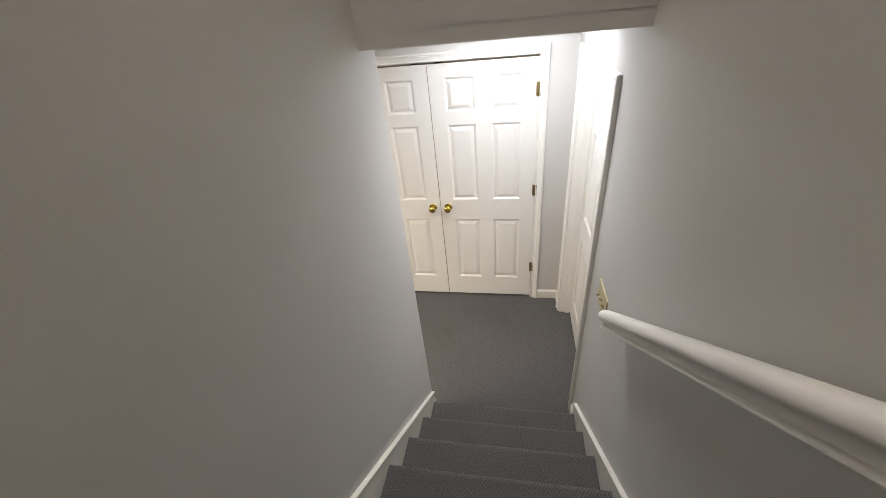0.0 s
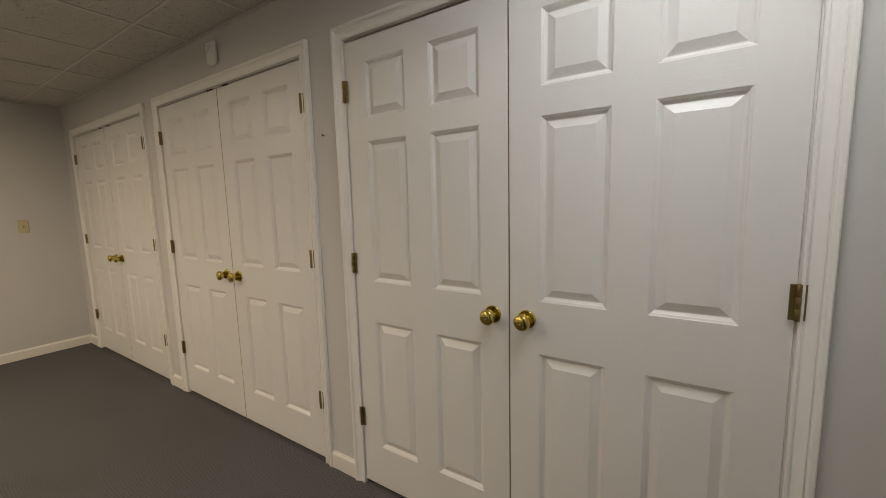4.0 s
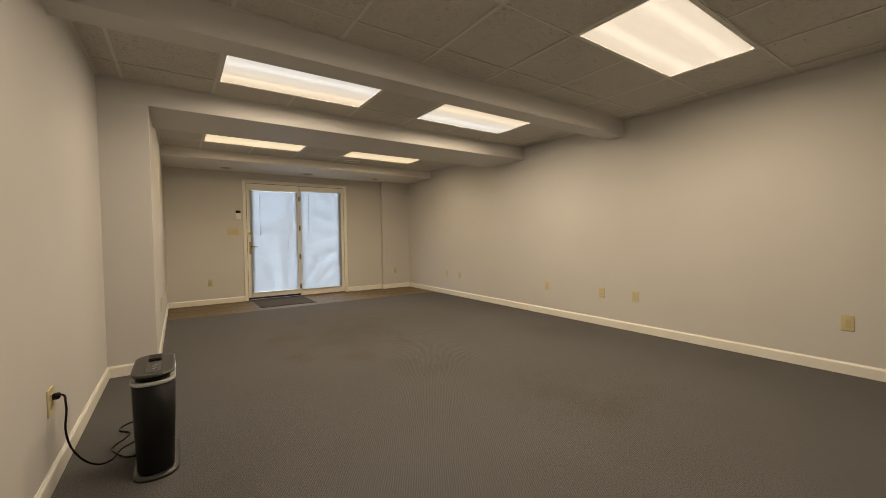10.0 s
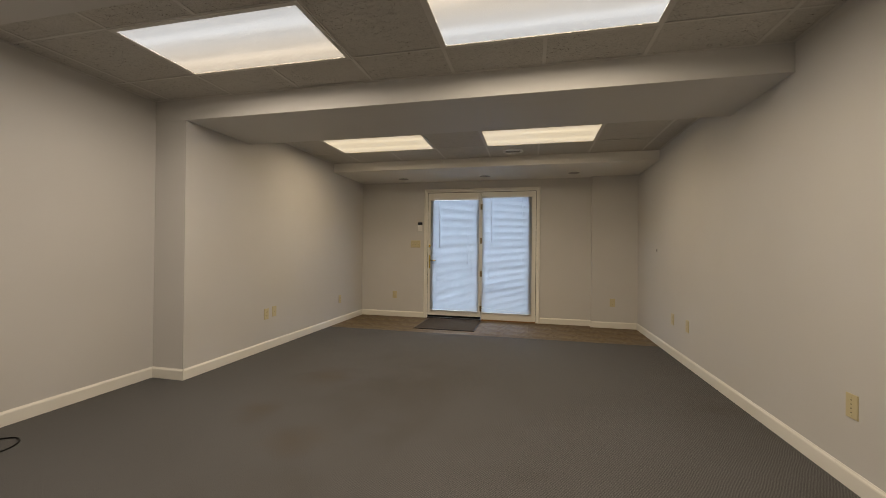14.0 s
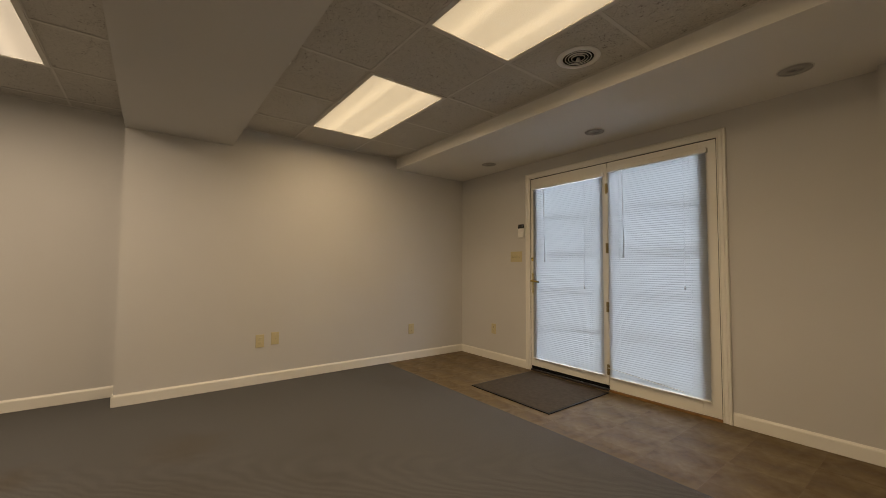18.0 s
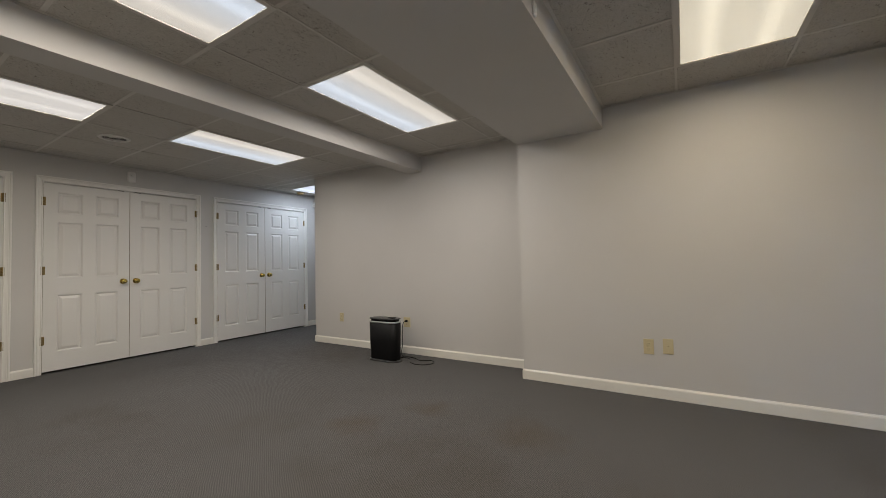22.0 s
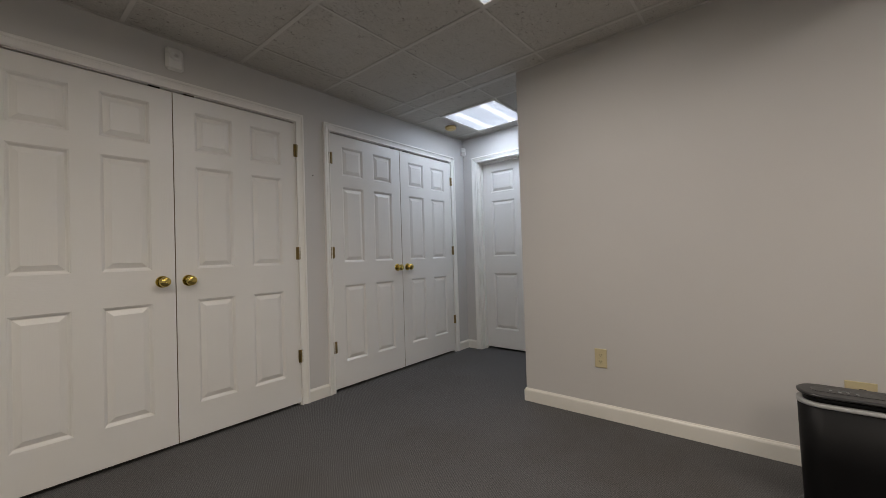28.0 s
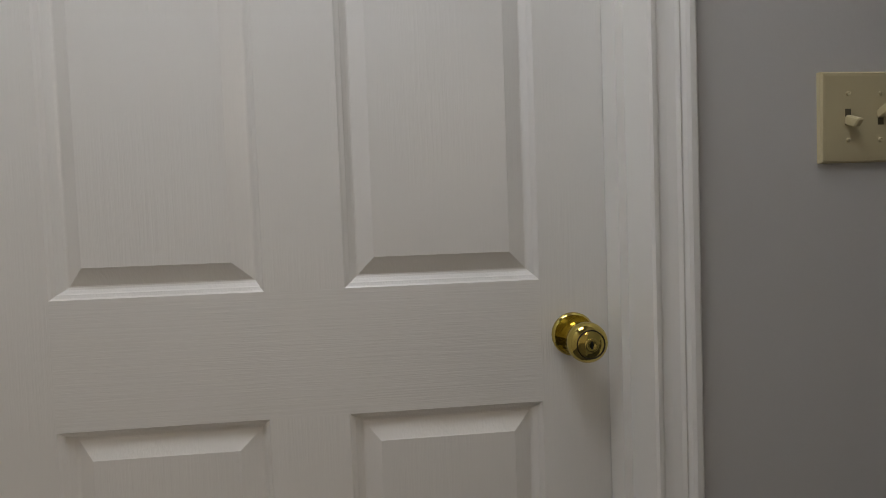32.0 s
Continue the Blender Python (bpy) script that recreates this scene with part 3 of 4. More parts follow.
def step_mesh():
    r = 0.022
    arc = [(r - r * math.cos(a), -r + r * math.sin(a)) for a in (-1.2, -0.6, 0.0, 0.5, 1.0, 1.57)]
    pts = [(0.028, -RISE), (0.028, -2 * r - 0.006)] + [(u, v) for u, v in arc] + [(RUN + 0.03, 0.0), (RUN + 0.03, -RISE)]
    bm = extrude_profile(pts, STAIR_IN - 0.04, "x")
    return bm


first = None
for k in range(14):
    if first is None:
        first = part("step", step_mesh(), CARPET, stairs)
        ob = first
    else:
        ob = first.copy()
        scene.collection.objects.link(ob)
        ob.parent = stairs
    ob.matrix_basis = pose(0.02, NOSE_Y + k * RUN, RISE * (k + 1))
structure(part("landing", boxes((0, NOSE_Y + 14 * RUN - 0.2, 2.7, STAIR_IN, 5.2, 2.8)), CARPET), "carpeted landing at the head of the stairs", "floor")


def skirt(x0):
    slope = 0.815
    z0, y0, y1 = 0.226, 1.247, 4.7
    pts = [(y0, 0.0), (y0, z0), (y1, z0 + slope * (y1 - y0)), (y1, z0 + slope * (y1 - y0) - 0.5), (y0 + 0.3, 0.0)]
    ob = part("skirt_board", extrude_profile(pts, 0.016, "x"), TRIM, stairs, "white painted stair skirt board")
    ob.matrix_basis = pose(x0, 0, 0)
    cap = part("skirt_cap", extrude_profile([(y0, z0), (y0, z0 + 0.01), (y1, z0 + 0.01 + slope * (y1 - y0)), (y1, z0 + slope * (y1 - y0))], 0.021, "x"), TRIM, stairs)
    cap.matrix_basis = pose(x0 if x0 < 0.5 else x0 - 0.005, 0, 0)


skirt(0.0)
skirt(STAIR_IN - 0.016)


def handrail():
    t = empty("handrail", pose(0.06, 1.69, 1.384, math.degrees(math.atan(0.785))), "white painted wooden handrail on the stair wall", "handrail")
    crown = [(0.0295 * math.cos(k), 0.0025 + 0.0245 * math.sin(k)) for k in (-0.12, 0.08, 0.30, 0.52, 0.75, 1.0, 1.28)]
    half = [(0.018, -0.041), (0.0210, -0.0395), (0.0225, -0.0365), (0.0215, -0.0335), (0.0195, -0.0325), (0.0115, -0.0300), (0.0095, -0.024), (0.0095, -0.014), (0.0115, -0.0075), (0.0165, -0.0045), (0.0275, -0.0040)] + crown
    pts = half + [(0.0, 0.027)] + [(-u, v) for u, v in reversed(half)]
    bm = extrude_profile(pts, 3.7, "y")
    for f in bm.faces:
        f.smooth = len(f.verts) == 4
    for e in bm.edges:
        e.smooth = e.calc_face_angle(0.0) < 0.55
    part("rail", bm, RAIL_PAINT, t)
    for d in (0.62, 1.75, 2.9):
        part("bracket", boxes((-0.060, d - 0.009, -0.060, -0.057, d + 0.009, -0.036), (-0.057, d - 0.004, -0.053, -0.004, d + 0.004, -0.047), (-0.010, d - 0.004, -0.053, 0.0, d + 0.004, -0.0412), bevel=0.0015), DARK_BRASS, t, "small dark metal rail bracket")


handrail()


# ---- panelled doors ----
PANEL_Z = ((0.198, 0.806), (0.990, 1.598), (1.690, 1.923))


def panel_mesh(w, h):
    """A moulded panel: a stepped lip, a groove and a bevel up to the raised field."""
    bm = bmesh.new()
    steps = ((0.0, 0.0), (0.0025, -0.0022), (0.007, -0.0045), (0.0085, -0.0068), (0.013, -0.0115), (0.016, -0.0133), (0.018, -0.0133), (0.042, -0.0026), (0.0435, -0.0018), (0.046, -0.0018))
    rings = []
    for i, d in steps:
        rings.append([bm.verts.new((x, d, z)) for x, z in ((i, i), (w - i, i), (w - i, h - i), (i, h - i))])
    for p, q in zip(rings, rings[1:]):
        for k in range(4):
            bm.faces.new((p[k], p[(k + 1) % 4], q[(k + 1) % 4], q[k]))
    bm.faces.new(rings[-1])
    bmesh.ops.recalc_face_normals(bm, faces=bm.faces)
    if rings and bm.faces[:][-1].normal.y < 0:
        bmesh.ops.reverse_faces(bm, faces=bm.faces)
    return bm


def slab_mesh(w, h, cols):
    """The slab's face with openings for the panels; rails carry the cross grain."""
    bm = bmesh.new()
    xs = [0.0] + [x for c in cols for x in c] + [w]
    zs = [0.0] + [z for p in PANEL_Z for z in p] + [h]
    grid = {}

    def vert(x, z):
        if (x, z) not in grid:
            grid[(x, z)] = bm.verts.new((x, 0, z))
        return grid[(x, z)]

    for i, (xa, xb) in enumerate(zip(xs, xs[1:])):
        for j, (za, zb) in enumerate(zip(zs, zs[1:])):
            if i % 2 and j % 2:
                continue
            f = bm.faces.new((vert(xa, za), vert(xa, zb), vert(xb, zb), vert(xb, za)))
            f.material_index = 1 if j % 2 == 0 and i in (1, 2, 3) else 0
    t = 0.035
    corner = [vert(0.0, 0.0), vert(w, 0.0), vert(w, h), vert(0.0, h)]
    back = [bm.verts.new((c.co.x, -t, c.co.z)) for c in corner]
    bm.faces.new(back)
    edges = (
        [vert(x, 0.0) for x in xs], [vert(w, z) for z in zs], [vert(x, h) for x in reversed(xs)], [vert(0.0, z) for z in reversed(zs)],
    )
    for k, row in enumerate(edges):
        bm.faces.new([*row, back[(k + 1) % 4], back[k]]).material_index = 2
    bmesh.ops.recalc_face_normals(bm, faces=bm.faces)
    return bm


KNOB = ((0.0, 0.033), (0.003, 0.033), (0.006, 0.030), (0.008, 0.024), (0.011, 0.021), (0.013, 0.0145), (0.020, 0.0138), (0.026, 0.016), (0.032, 0.0215), (0.040, 0.0265), (0.048, 0.0285), (0.053, 0.0278), (0.057, 0.0255), (0.0602, 0.0215), (0.0622, 0.0165), (0.0634, 0.0105), (0.0639, 0.0045), (0.064, 0.0))


def hinge_mesh():
    bm = lathe(((-0.046, 0.0), (-0.046, 0.0035), (-0.0445, 0.0062), (-0.0155, 0.0062), (-0.015, 0.0052), (-0.0145, 0.0062), (0.0145, 0.0062), (0.015, 0.0052), (0.0155, 0.0062), (0.0445, 0.0062), (0.046, 0.0035), (0.046, 0.0)), 10, "z")
    box(bm, -0.016, -0.0078, -0.0445, 0.016, -0.003, 0.0445)
    return bm


def panel_door(name, w, stile, hinge_at, knob_at, label, keyed=False, hinges=True, group="", knob_z=0.923):
    t = empty(name, pose(0, 0, 0), label, "door", group)
    mull = 0.113
    pw = (w - 2 * stile - mull) / 2
    cols = ((stile, stile + pw), (stile + pw + mull, w - stile))
    slab = part("slab", slab_mesh(w, LEAF_H, cols), DOOR, t)
    slab.data.materials.append(DOOR_ACROSS)
    slab.data.materials.append(EDGE_SHADE)
    for za, zb in PANEL_Z:
        shared = None
        for xa, xb in cols:
            if shared is None:
                p = part("panel", panel_mesh(xb - xa, zb - za), DOOR, slab)
                shared = p.data
            else:
                p = new("panel", shared)
                p.parent = slab
            p.matrix_basis = pose(xa, 0, za)
    if hinges:
        me = None
        for z in (0.329, 1.069, 1.814):
            if me is None:
                hg = part("hinge", hinge_mesh(), HINGE_BRASS, t, "dulled brass hinge")
                me = hg.data
            else:
                hg = new("hinge", me)
                hg.parent = t
                hg["label"] = "dulled brass hinge"
            hg.matrix_basis = pose(hinge_at, 0.012, z)
    kn = part("knob", lathe(KNOB, 24), BRASS, t, "polished brass knob")
    kn.matrix_basis = pose(knob_at, 0, knob_z)
    if keyed:
        part("face_ring", lathe(((0.0585, 0.0200), (0.0618, 0.0200), (0.0622, 0.0188), (0.0605, 0.0180)), 24, ring=True), DARK_BRASS, kn, "dark groove round the lock face")
        part("key_cylinder", lathe(((0.0605, 0.0098), (0.0642, 0.0098), (0.0648, 0.0085), (0.0648, 0.0)), 16), BRASS, kn)
        part("keyhole", boxes((-0.001, 0.0648, -0.005, 0.001, 0.0652, 0.005)), DARK, kn)
    return t


LEAF_W = 0.751
leaf_a = panel_door("closet_door", LEAF_W, 0.108, -0.002, LEAF_W - 0.062, "closed white six-panel closet door with brass knob", group="closet doors")
leaf_b = panel_door("closet_door", LEAF_W, 0.108, LEAF_W + 0.002, 0.062, "closed white six-panel closet door with brass knob", group="closet doors")
FACE = SOUTH + 0.001
for n, (a, b) in enumerate(CLOSETS):
    pa, pb = pose(a - 0.0008, FACE, LEAF_Z), pose(b + 0.0008 - LEAF_W, FACE, LEAF_Z)
    if n == 0:
        leaf_a.matrix_basis, leaf_b.matrix_basis = pa, pb
    else:
        copy_thing(leaf_a, pa)
        copy_thing(leaf_b, pb)
single = panel_door("door_4", D1 - D0 - 0.008, 0.11, 0.0, 0.061, "closed white six-panel door with keyed brass knob", keyed=True, hinges=False, knob_z=0.906)
single.matrix_basis = pose(-0.0915, D1 - 0.004, LEAF_Z, 0, 0, -90)
tagged(single, kind="structure")


# ---- ceiling lights ----
def ceiling_light(x0, x1, y0, y1, mat, tint, power, spread):
    w, d = (x1 - x0) / 2, (y1 - y0) / 2
    t = empty("ceiling_light", pose((x0 + x1) / 2, (y0 + y1) / 2, LENS_Z), "lit recessed fluorescent panel light in the hung ceiling", "ceiling light", "ceiling panel lights")
    m = 0.028
    part("frame", boxes((-w, -d, 0.0, w, -d + m, 0.014), (-w, d - m, 0.0, w, d, 0.014), (-w, -d + m, 0.0, -w + m, d - m, 0.014), (w - m, -d + m, 0.0, w, d - m, 0.014)), GRID, t)
    part("diffuser", boxes((-w + m, -d + m, 0.004, w - m, d - m, 0.008)), mat, t)
    part("housing", boxes((-w, -d, 0.06, w, d, 0.065)), GRID, t)
    lamp = bpy.data.lights.new("panel_lamp", "AREA")
    lamp.shape, lamp.size, lamp.size_y, lamp.energy, lamp.color, lamp.spread = "RECTANGLE", 2 * (w - m), 2 * (d - m), power, tint, radians(spread)
    ob = new("panel_lamp", lamp)
    ob.matrix_basis = pose((x0 + x1) / 2, (y0 + y1) / 2, LENS_Z + 0.001)


for x0, x1, y0, y1, gm, tint, share, spread in LIGHTS:
    ceiling_light(x0, x1, y0, y1, gm, tint, LAMP_POWER * share, spread)


# Unseen canopy made up to go with the added stair fill lamp.
t = empty("globe_light", pose(0.50, 2.6, UPPER), "unseen brass canopy added for the fill lamp over the stairs", "ceiling light")
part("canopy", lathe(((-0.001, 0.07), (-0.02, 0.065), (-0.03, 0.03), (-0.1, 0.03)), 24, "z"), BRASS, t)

# ---- vents, lamps and alarms on the ceiling ----
def round_vent(x, y):
    t = empty("ceiling_vent", pose(x, y, CEIL), "round white metal ceiling vent with louvred rings", "ceiling vent", "round ceiling vents")
    # Flush black disc painted as the shade in the vent's throat.
    part("throat_shade", lathe(((-0.004, 0.089), (-0.003, 0.089), (-0.0029, 0.0)), 28, "z"), DARK, t)
    for r, wdt, drop in ((0.126, 0.036, 0.010), (0.076, 0.0035, 0.009), (0.058, 0.0035, 0.010), (0.040, 0.0035, 0.011)):
        part("ring", lathe(((-0.004, r - wdt), (-0.004, r), (-0.006, r), (-drop, r - wdt * 0.5), (-drop, r - wdt)), 32, "z", True), WHITE_PLASTIC, t)
    part("hub", lathe(((-0.003, 0.008), (-0.016, 0.013), (-0.024, 0.012), (-0.027, 0.005), (-0.027, 0.0)), 16, "z"), WHITE_PLASTIC, t)


for x, y in VENTS:
    round_vent(x, y)


def downlight(x, y):
    t = empty("recessed_downlight", pose(x, y, SOFFIT_Z), "small unlit recessed downlight in the soffit", "downlight", "soffit downlights")
    part("trim_ring", lathe(((-0.0005, 0.083), (-0.003, 0.082), (-0.003, 0.077), (-0.0005, 0.076)), 28, "z", True), GRID, t)
    part("lamp_face", lathe(((-0.0012, 0.076), (-0.0018, 0.076), (-0.0022, 0.0)), 24, "z"), GREY_DISC, t)


for x, y in ((2.19, 7.60), (3.479, 7.575), (4.744, 7.545)):
    downlight(x, y)

t = empty("smoke_alarm", pose(0.455, 0.177, CEIL), "yellowed round smoke alarm on the ceiling", "smoke alarm")
part("body", lathe(((-0.001, 0.056), (-0.018, 0.056), (-0.026, 0.050), (-0.034, 0.042), (-0.036, 0.030), (-0.036, 0.0)), 28, "z"), YELLOWED, t)
part("vent_ring", lathe(((-0.019, 0.0565), (-0.022, 0.0565), (-0.022, 0.05), (-0.019, 0.05)), 28, "z", True), YELLOWED, t)
part("test_button", lathe(((-0.036, 0.008), (-0.039, 0.008), (-0.039, 0.0)), 14, "z"), YELLOWED, t)

t = empty("corner_detector", pose(0.004, SOUTH + 0.004, 2.199, 0, 0, -45), "small white detector high in the corner", "detector")
part("body", boxes((-0.028, 0.0, -0.045, 0.028, 0.04, 0.045), bevel=0.008), WHITE_PLASTIC, t)
part("window", boxes((-0.02, 0.0401, -0.03, 0.02, 0.043, 0.0), bevel=0.002), GRID, t)

t = empty("door_chime", pose(2.79, SOUTH, 2.224), "white plastic chime box above the closet", "chime")
part("body", boxes((-0.045, 0.0, -0.066, 0.045, 0.028, 0.066), bevel=0.013), WHITE_PLASTIC, t)
part("button", lathe(((0.028, 0.029), (0.0325, 0.0285), (0.034, 0.026), (0.0335, 0.0)), 28), WHITE_PLASTIC, t).matrix_basis = pose(0, 0, 0.022)

t = empty("beam_sensor", pose(3.107, 5.21, 2.207), "small white sensor stuck on the beam", "sensor")
part("body", boxes((-0.017, 0.0, -0.03, 0.017, 0.014, 0.03), bevel=0.004), WHITE_PLASTIC, t)


# ---- plates on the walls ----
def wall_pose(wall, u, z):
    return {"east": pose(EAST, u, z, 0, 0, 90), "stair": pose(STAIR_WALL, u, z, 0, 0, -90), "boxed": pose(BUMP_X, u, z, 0, 0, -90), "north": pose(u, NORTH, z, 0, 0, 180), "pilaster": pose(u, NORTH - 0.085, z, 0, 0, 180), "west": pose(0, u, z, 0, 0, -90)}[wall]


def plate(bm_w, bm_h, t, mat):
    bm = bmesh.new()
    w, h = bm_w / 2, bm_h / 2
    rows = []
    for i, d in ((0.0, 0.0), (0.0, 0.0042), (0.0022, 0.0058), (0.006, 0.0061)):
        rows.append([bm.verts.new((x, d, z)) for x, z in ((-w + i, -h + i), (w - i, -h + i), (w - i, h - i), (-w + i, h - i))])
    for p, q in zip(rows, rows[1:]):
        for k in range(4):
            bm.faces.new((p[k], p[(k + 1) % 4], q[(k + 1) % 4], q[k]))
    bm.faces.new(rows[0])
    bm.faces.new(rows[-1])
    bmesh.ops.recalc_face_normals(bm, faces=bm.faces)
    return part("plate", bm, mat, t)


def screw(t, x, z):
    s = part("screw", lathe(((0.006, 0.0035), (0.0072, 0.003), (0.0075, 0.0)), 10), IVORY, t)
    s.matrix_basis = pose(x, 0, z)


def outlet(wall, u, z, w=0.072, mat=None):
    t = empty("wall_outlet", wall_pose(wall, u, z), "ivory duplex outlet plate on the wall", "outlet", "wall outlets")
    plate(w, 0.117, t, mat or IVORY)
    for dz in (-0.02, 0.02):
        r = part("receptacle", boxes((-0.0165, 0.006, dz - 0.013, 0.0165, 0.0085, dz + 0.013), bevel=0.002), mat or IVORY, t)
        part("slots", boxes((-0.0075, 0.0085, dz - 0.002, -0.0055, 0.0088, dz + 0.007), (0.0055, 0.0085, dz - 0.002, 0.0075, 0.0088, dz + 0.006), (-0.002, 0.0085, dz - 0.0095, 0.002, 0.0088, dz - 0.006)), DARK, r)
    screw(t, 0, 0)
    return t


def jack(wall, u, z, mat, holes, label):
    t = empty("wall_jack", wall_pose(wall, u, z), label, "wall jack")
    plate(0.07, 0.115, t, mat)
    for dz in holes:
        part("socket", boxes((-0.0028, 0.006, dz - 0.0024, 0.0028, 0.0067, dz + 0.0024)), SLOT, t)
    screw(t, 0, 0.042)
    screw(t, 0, -0.042)


def switch(wall, u, z, gangs, up=(), label=""):
    t = empty("light_switch", wall_pose(wall, u, z), label, "light switch")
    w = {1: 0.07, 2: 0.116, 3: 0.166}[gangs]
    plate(w, 0.117, t, IVORY)
    for k in range(gangs):
        x = (k - (gangs - 1) / 2) * 0.046
        part("slot", boxes((x - 0.0042, 0.0058, -0.0105, x + 0.0042, 0.0062, 0.0105)), SLOT, t)
        tg = part("toggle", boxes((-0.0045, 0.0, -0.0055, 0.0045, 0.018, 0.0055), bevel=0.0015), IVORY, t)
        tg.matrix_basis = pose(x, 0.004, 0.002 if k in up else -0.002, 32 if k in up else -32)
        screw(t, x, 0.03)
        screw(t, x, -0.03)


outlet("east", 1.168, 0.387)
outlet("east", 2.80, 0.387)
jack("east", 3.208, 0.387, IVORY, (0.018, -0.012), "ivory plate with two phone jacks")
jack("east", 4.03, 0.389, IVORY, (0.03, 0.01, -0.01, -0.03), "ivory plate with four small jacks")
outlet("east", 6.01, 0.39)
outlet("east", 6.41, 0.392)
switch("east", 0.343, 1.23, 1, (0,), "single ivory toggle switch on the wall")
outlet("boxed", 5.484, 0.388)
jack("boxed", 5.616, 0.40, IVORY, (0.0,), "cream plate with one cable jack")
outlet("boxed", 7.137, 0.353)
outlet("stair", 1.769, 0.372)
plugged = outlet("stair", 2.88, 0.372, 0.10)
tagged(plugged, label="wide ivory outlet plate with a plugged-in cord")
outlet("north", 1.945, 0.36)
outlet("pilaster", 5.323, 0.37)
switch("north", 2.30, 1.205, 3, (0, 1, 2), "triple ivory toggle switch beside the glazed door")
switch("west", 1.402, 1.218, 3, (0, 1), "triple ivory toggle switch at the foot of the stairs")

t = empty("alarm_keypad", pose(2.378, NORTH, 1.487, 0, 0, 180), "white alarm keypad with a black display", "keypad")
part("body", boxes((-0.037, 0.0, -0.075, 0.037, 0.022, 0.03), bevel=0.006), WHITE_PLASTIC, t)
part("display", boxes((-0.037, 0.0, 0.0305, 0.037, 0.023, 0.075), bevel=0.005), SCREEN, t)

t = empty("wall_hook", pose(EAST, 6.965, 1.135), "tiny grey nail stuck in the bare wall", "nail")
part("nail", boxes((-0.010, -0.003, -0.016, 0.0, 0.003, 0.012), bevel=0.002), GREY_BAND, t)

t = empty("picture_nail", pose(1.913, SOUTH, 1.675), "tiny dark nail in the wall between the closets", "nail")
part("nail", lathe(((0.0, 0.0022), (0.009, 0.0022), (0.0092, 0.0045), (0.0112, 0.004), (0.0114, 0.0)), 10), DARK_BRASS, t)


# ---- the glazed double door ----
def glazed_door(name, x0, x1, label, st, se, side, gap=0.0):
    t = empty(name, pose(x0, NORTH - 0.006, 0.018), label, "glazed door", kind="structure")
    w, h, y0, y1 = x1 - x0, 2.018, 0.0, 0.044
    part("stile", boxes((0, y0, gap, st, y1, h), bevel=0.002), TRIM, t)
    part("stile", boxes((w - se, y0, gap, w, y1, h), bevel=0.002), TRIM, t)
    if gap:
        part("door_sweep", boxes((0.002, y0 + 0.012, 0.0, w - 0.002, y1 - 0.004, gap)), BLACK, t, "black rubber door sweep")
    part("top_rail", boxes((st, y0, h - 0.10, w - se, y1, h)), TRIM, t)
    part("bottom_rail", boxes((st, y0, gap, w - se, y1, 0.12)), TRIM, t)
    part("pane", boxes((st, 0.02, 0.12, w - se, 0.024, h - 0.10)), GLASS, t).visible_shadow = False
    for k in range(1, 5):
        z = 0.12 + k * (h - 0.22) / 5
        part("muntin", boxes((st, 0.026, z - 0.007, w - se, 0.04, z + 0.007)), TRIM, t)
    for k in range(1, 3):
        x = st + k * (w - st - se) / 3
        part("muntin", boxes((x - 0.004, 0.0262, 0.12, x + 0.004, 0.0398, h - 0.10)), TRIM, t)
    # Black strips paint the dark of the leaf's gaps and stop daylight leaking in.
    part("gap_strip", boxes((0.0, y0 + 0.004, h, w, y1 - 0.004, h + 0.0085), (side[0], y0 + 0.004, gap, side[1], y1 - 0.004, h + 0.0085)), BLACK, t, "black strip painting the dark gap round the door leaf")
    return t


left = glazed_door("door_5", 2.512, 3.386, "closed white glazed door with brass lever handle", 0.098, 0.061, (-0.0048, -0.0002), 0.034)
glazed_door("door_6", 3.390, 4.232, "fixed white glazed door leaf", 0.035, 0.117, (0.8422, 0.8478))
# Unseen strip added behind the meeting gap to block daylight.
part("leak_strip", boxes((0.866, 0.045, 0.034, 0.892, 0.056, 2.018), bevel=0.002), TRIM, left)
for z in (0.17, 0.72, 1.245, 1.785):
    h = part("hinge", hinge_mesh(), HINGE_BRASS, left, "dulled brass hinge")
    h.matrix_basis = pose(0.876, -0.008, z, 0, 0, 180)
hp = part("handle_plate", boxes((0.023, -0.007, 0.79, 0.053, 0.0, 1.01), bevel=0.004), BRASS, left, "polished brass handle plate")
tube([(0.037, -0.006, 0.925), (0.037, -0.045, 0.925), (0.069, -0.055, 0.927), (0.144, -0.053, 0.918)], 0.0095, "lever", BRASS, hp)
part("deadbolt", lathe(((0.0, 0.024), (-0.012, 0.022), (-0.013, 0.0)), 18), BRASS, left, "brass deadbolt turn").matrix_basis = pose(0.037, 0, 1.155)


SLAT_PITCH = 0.0182


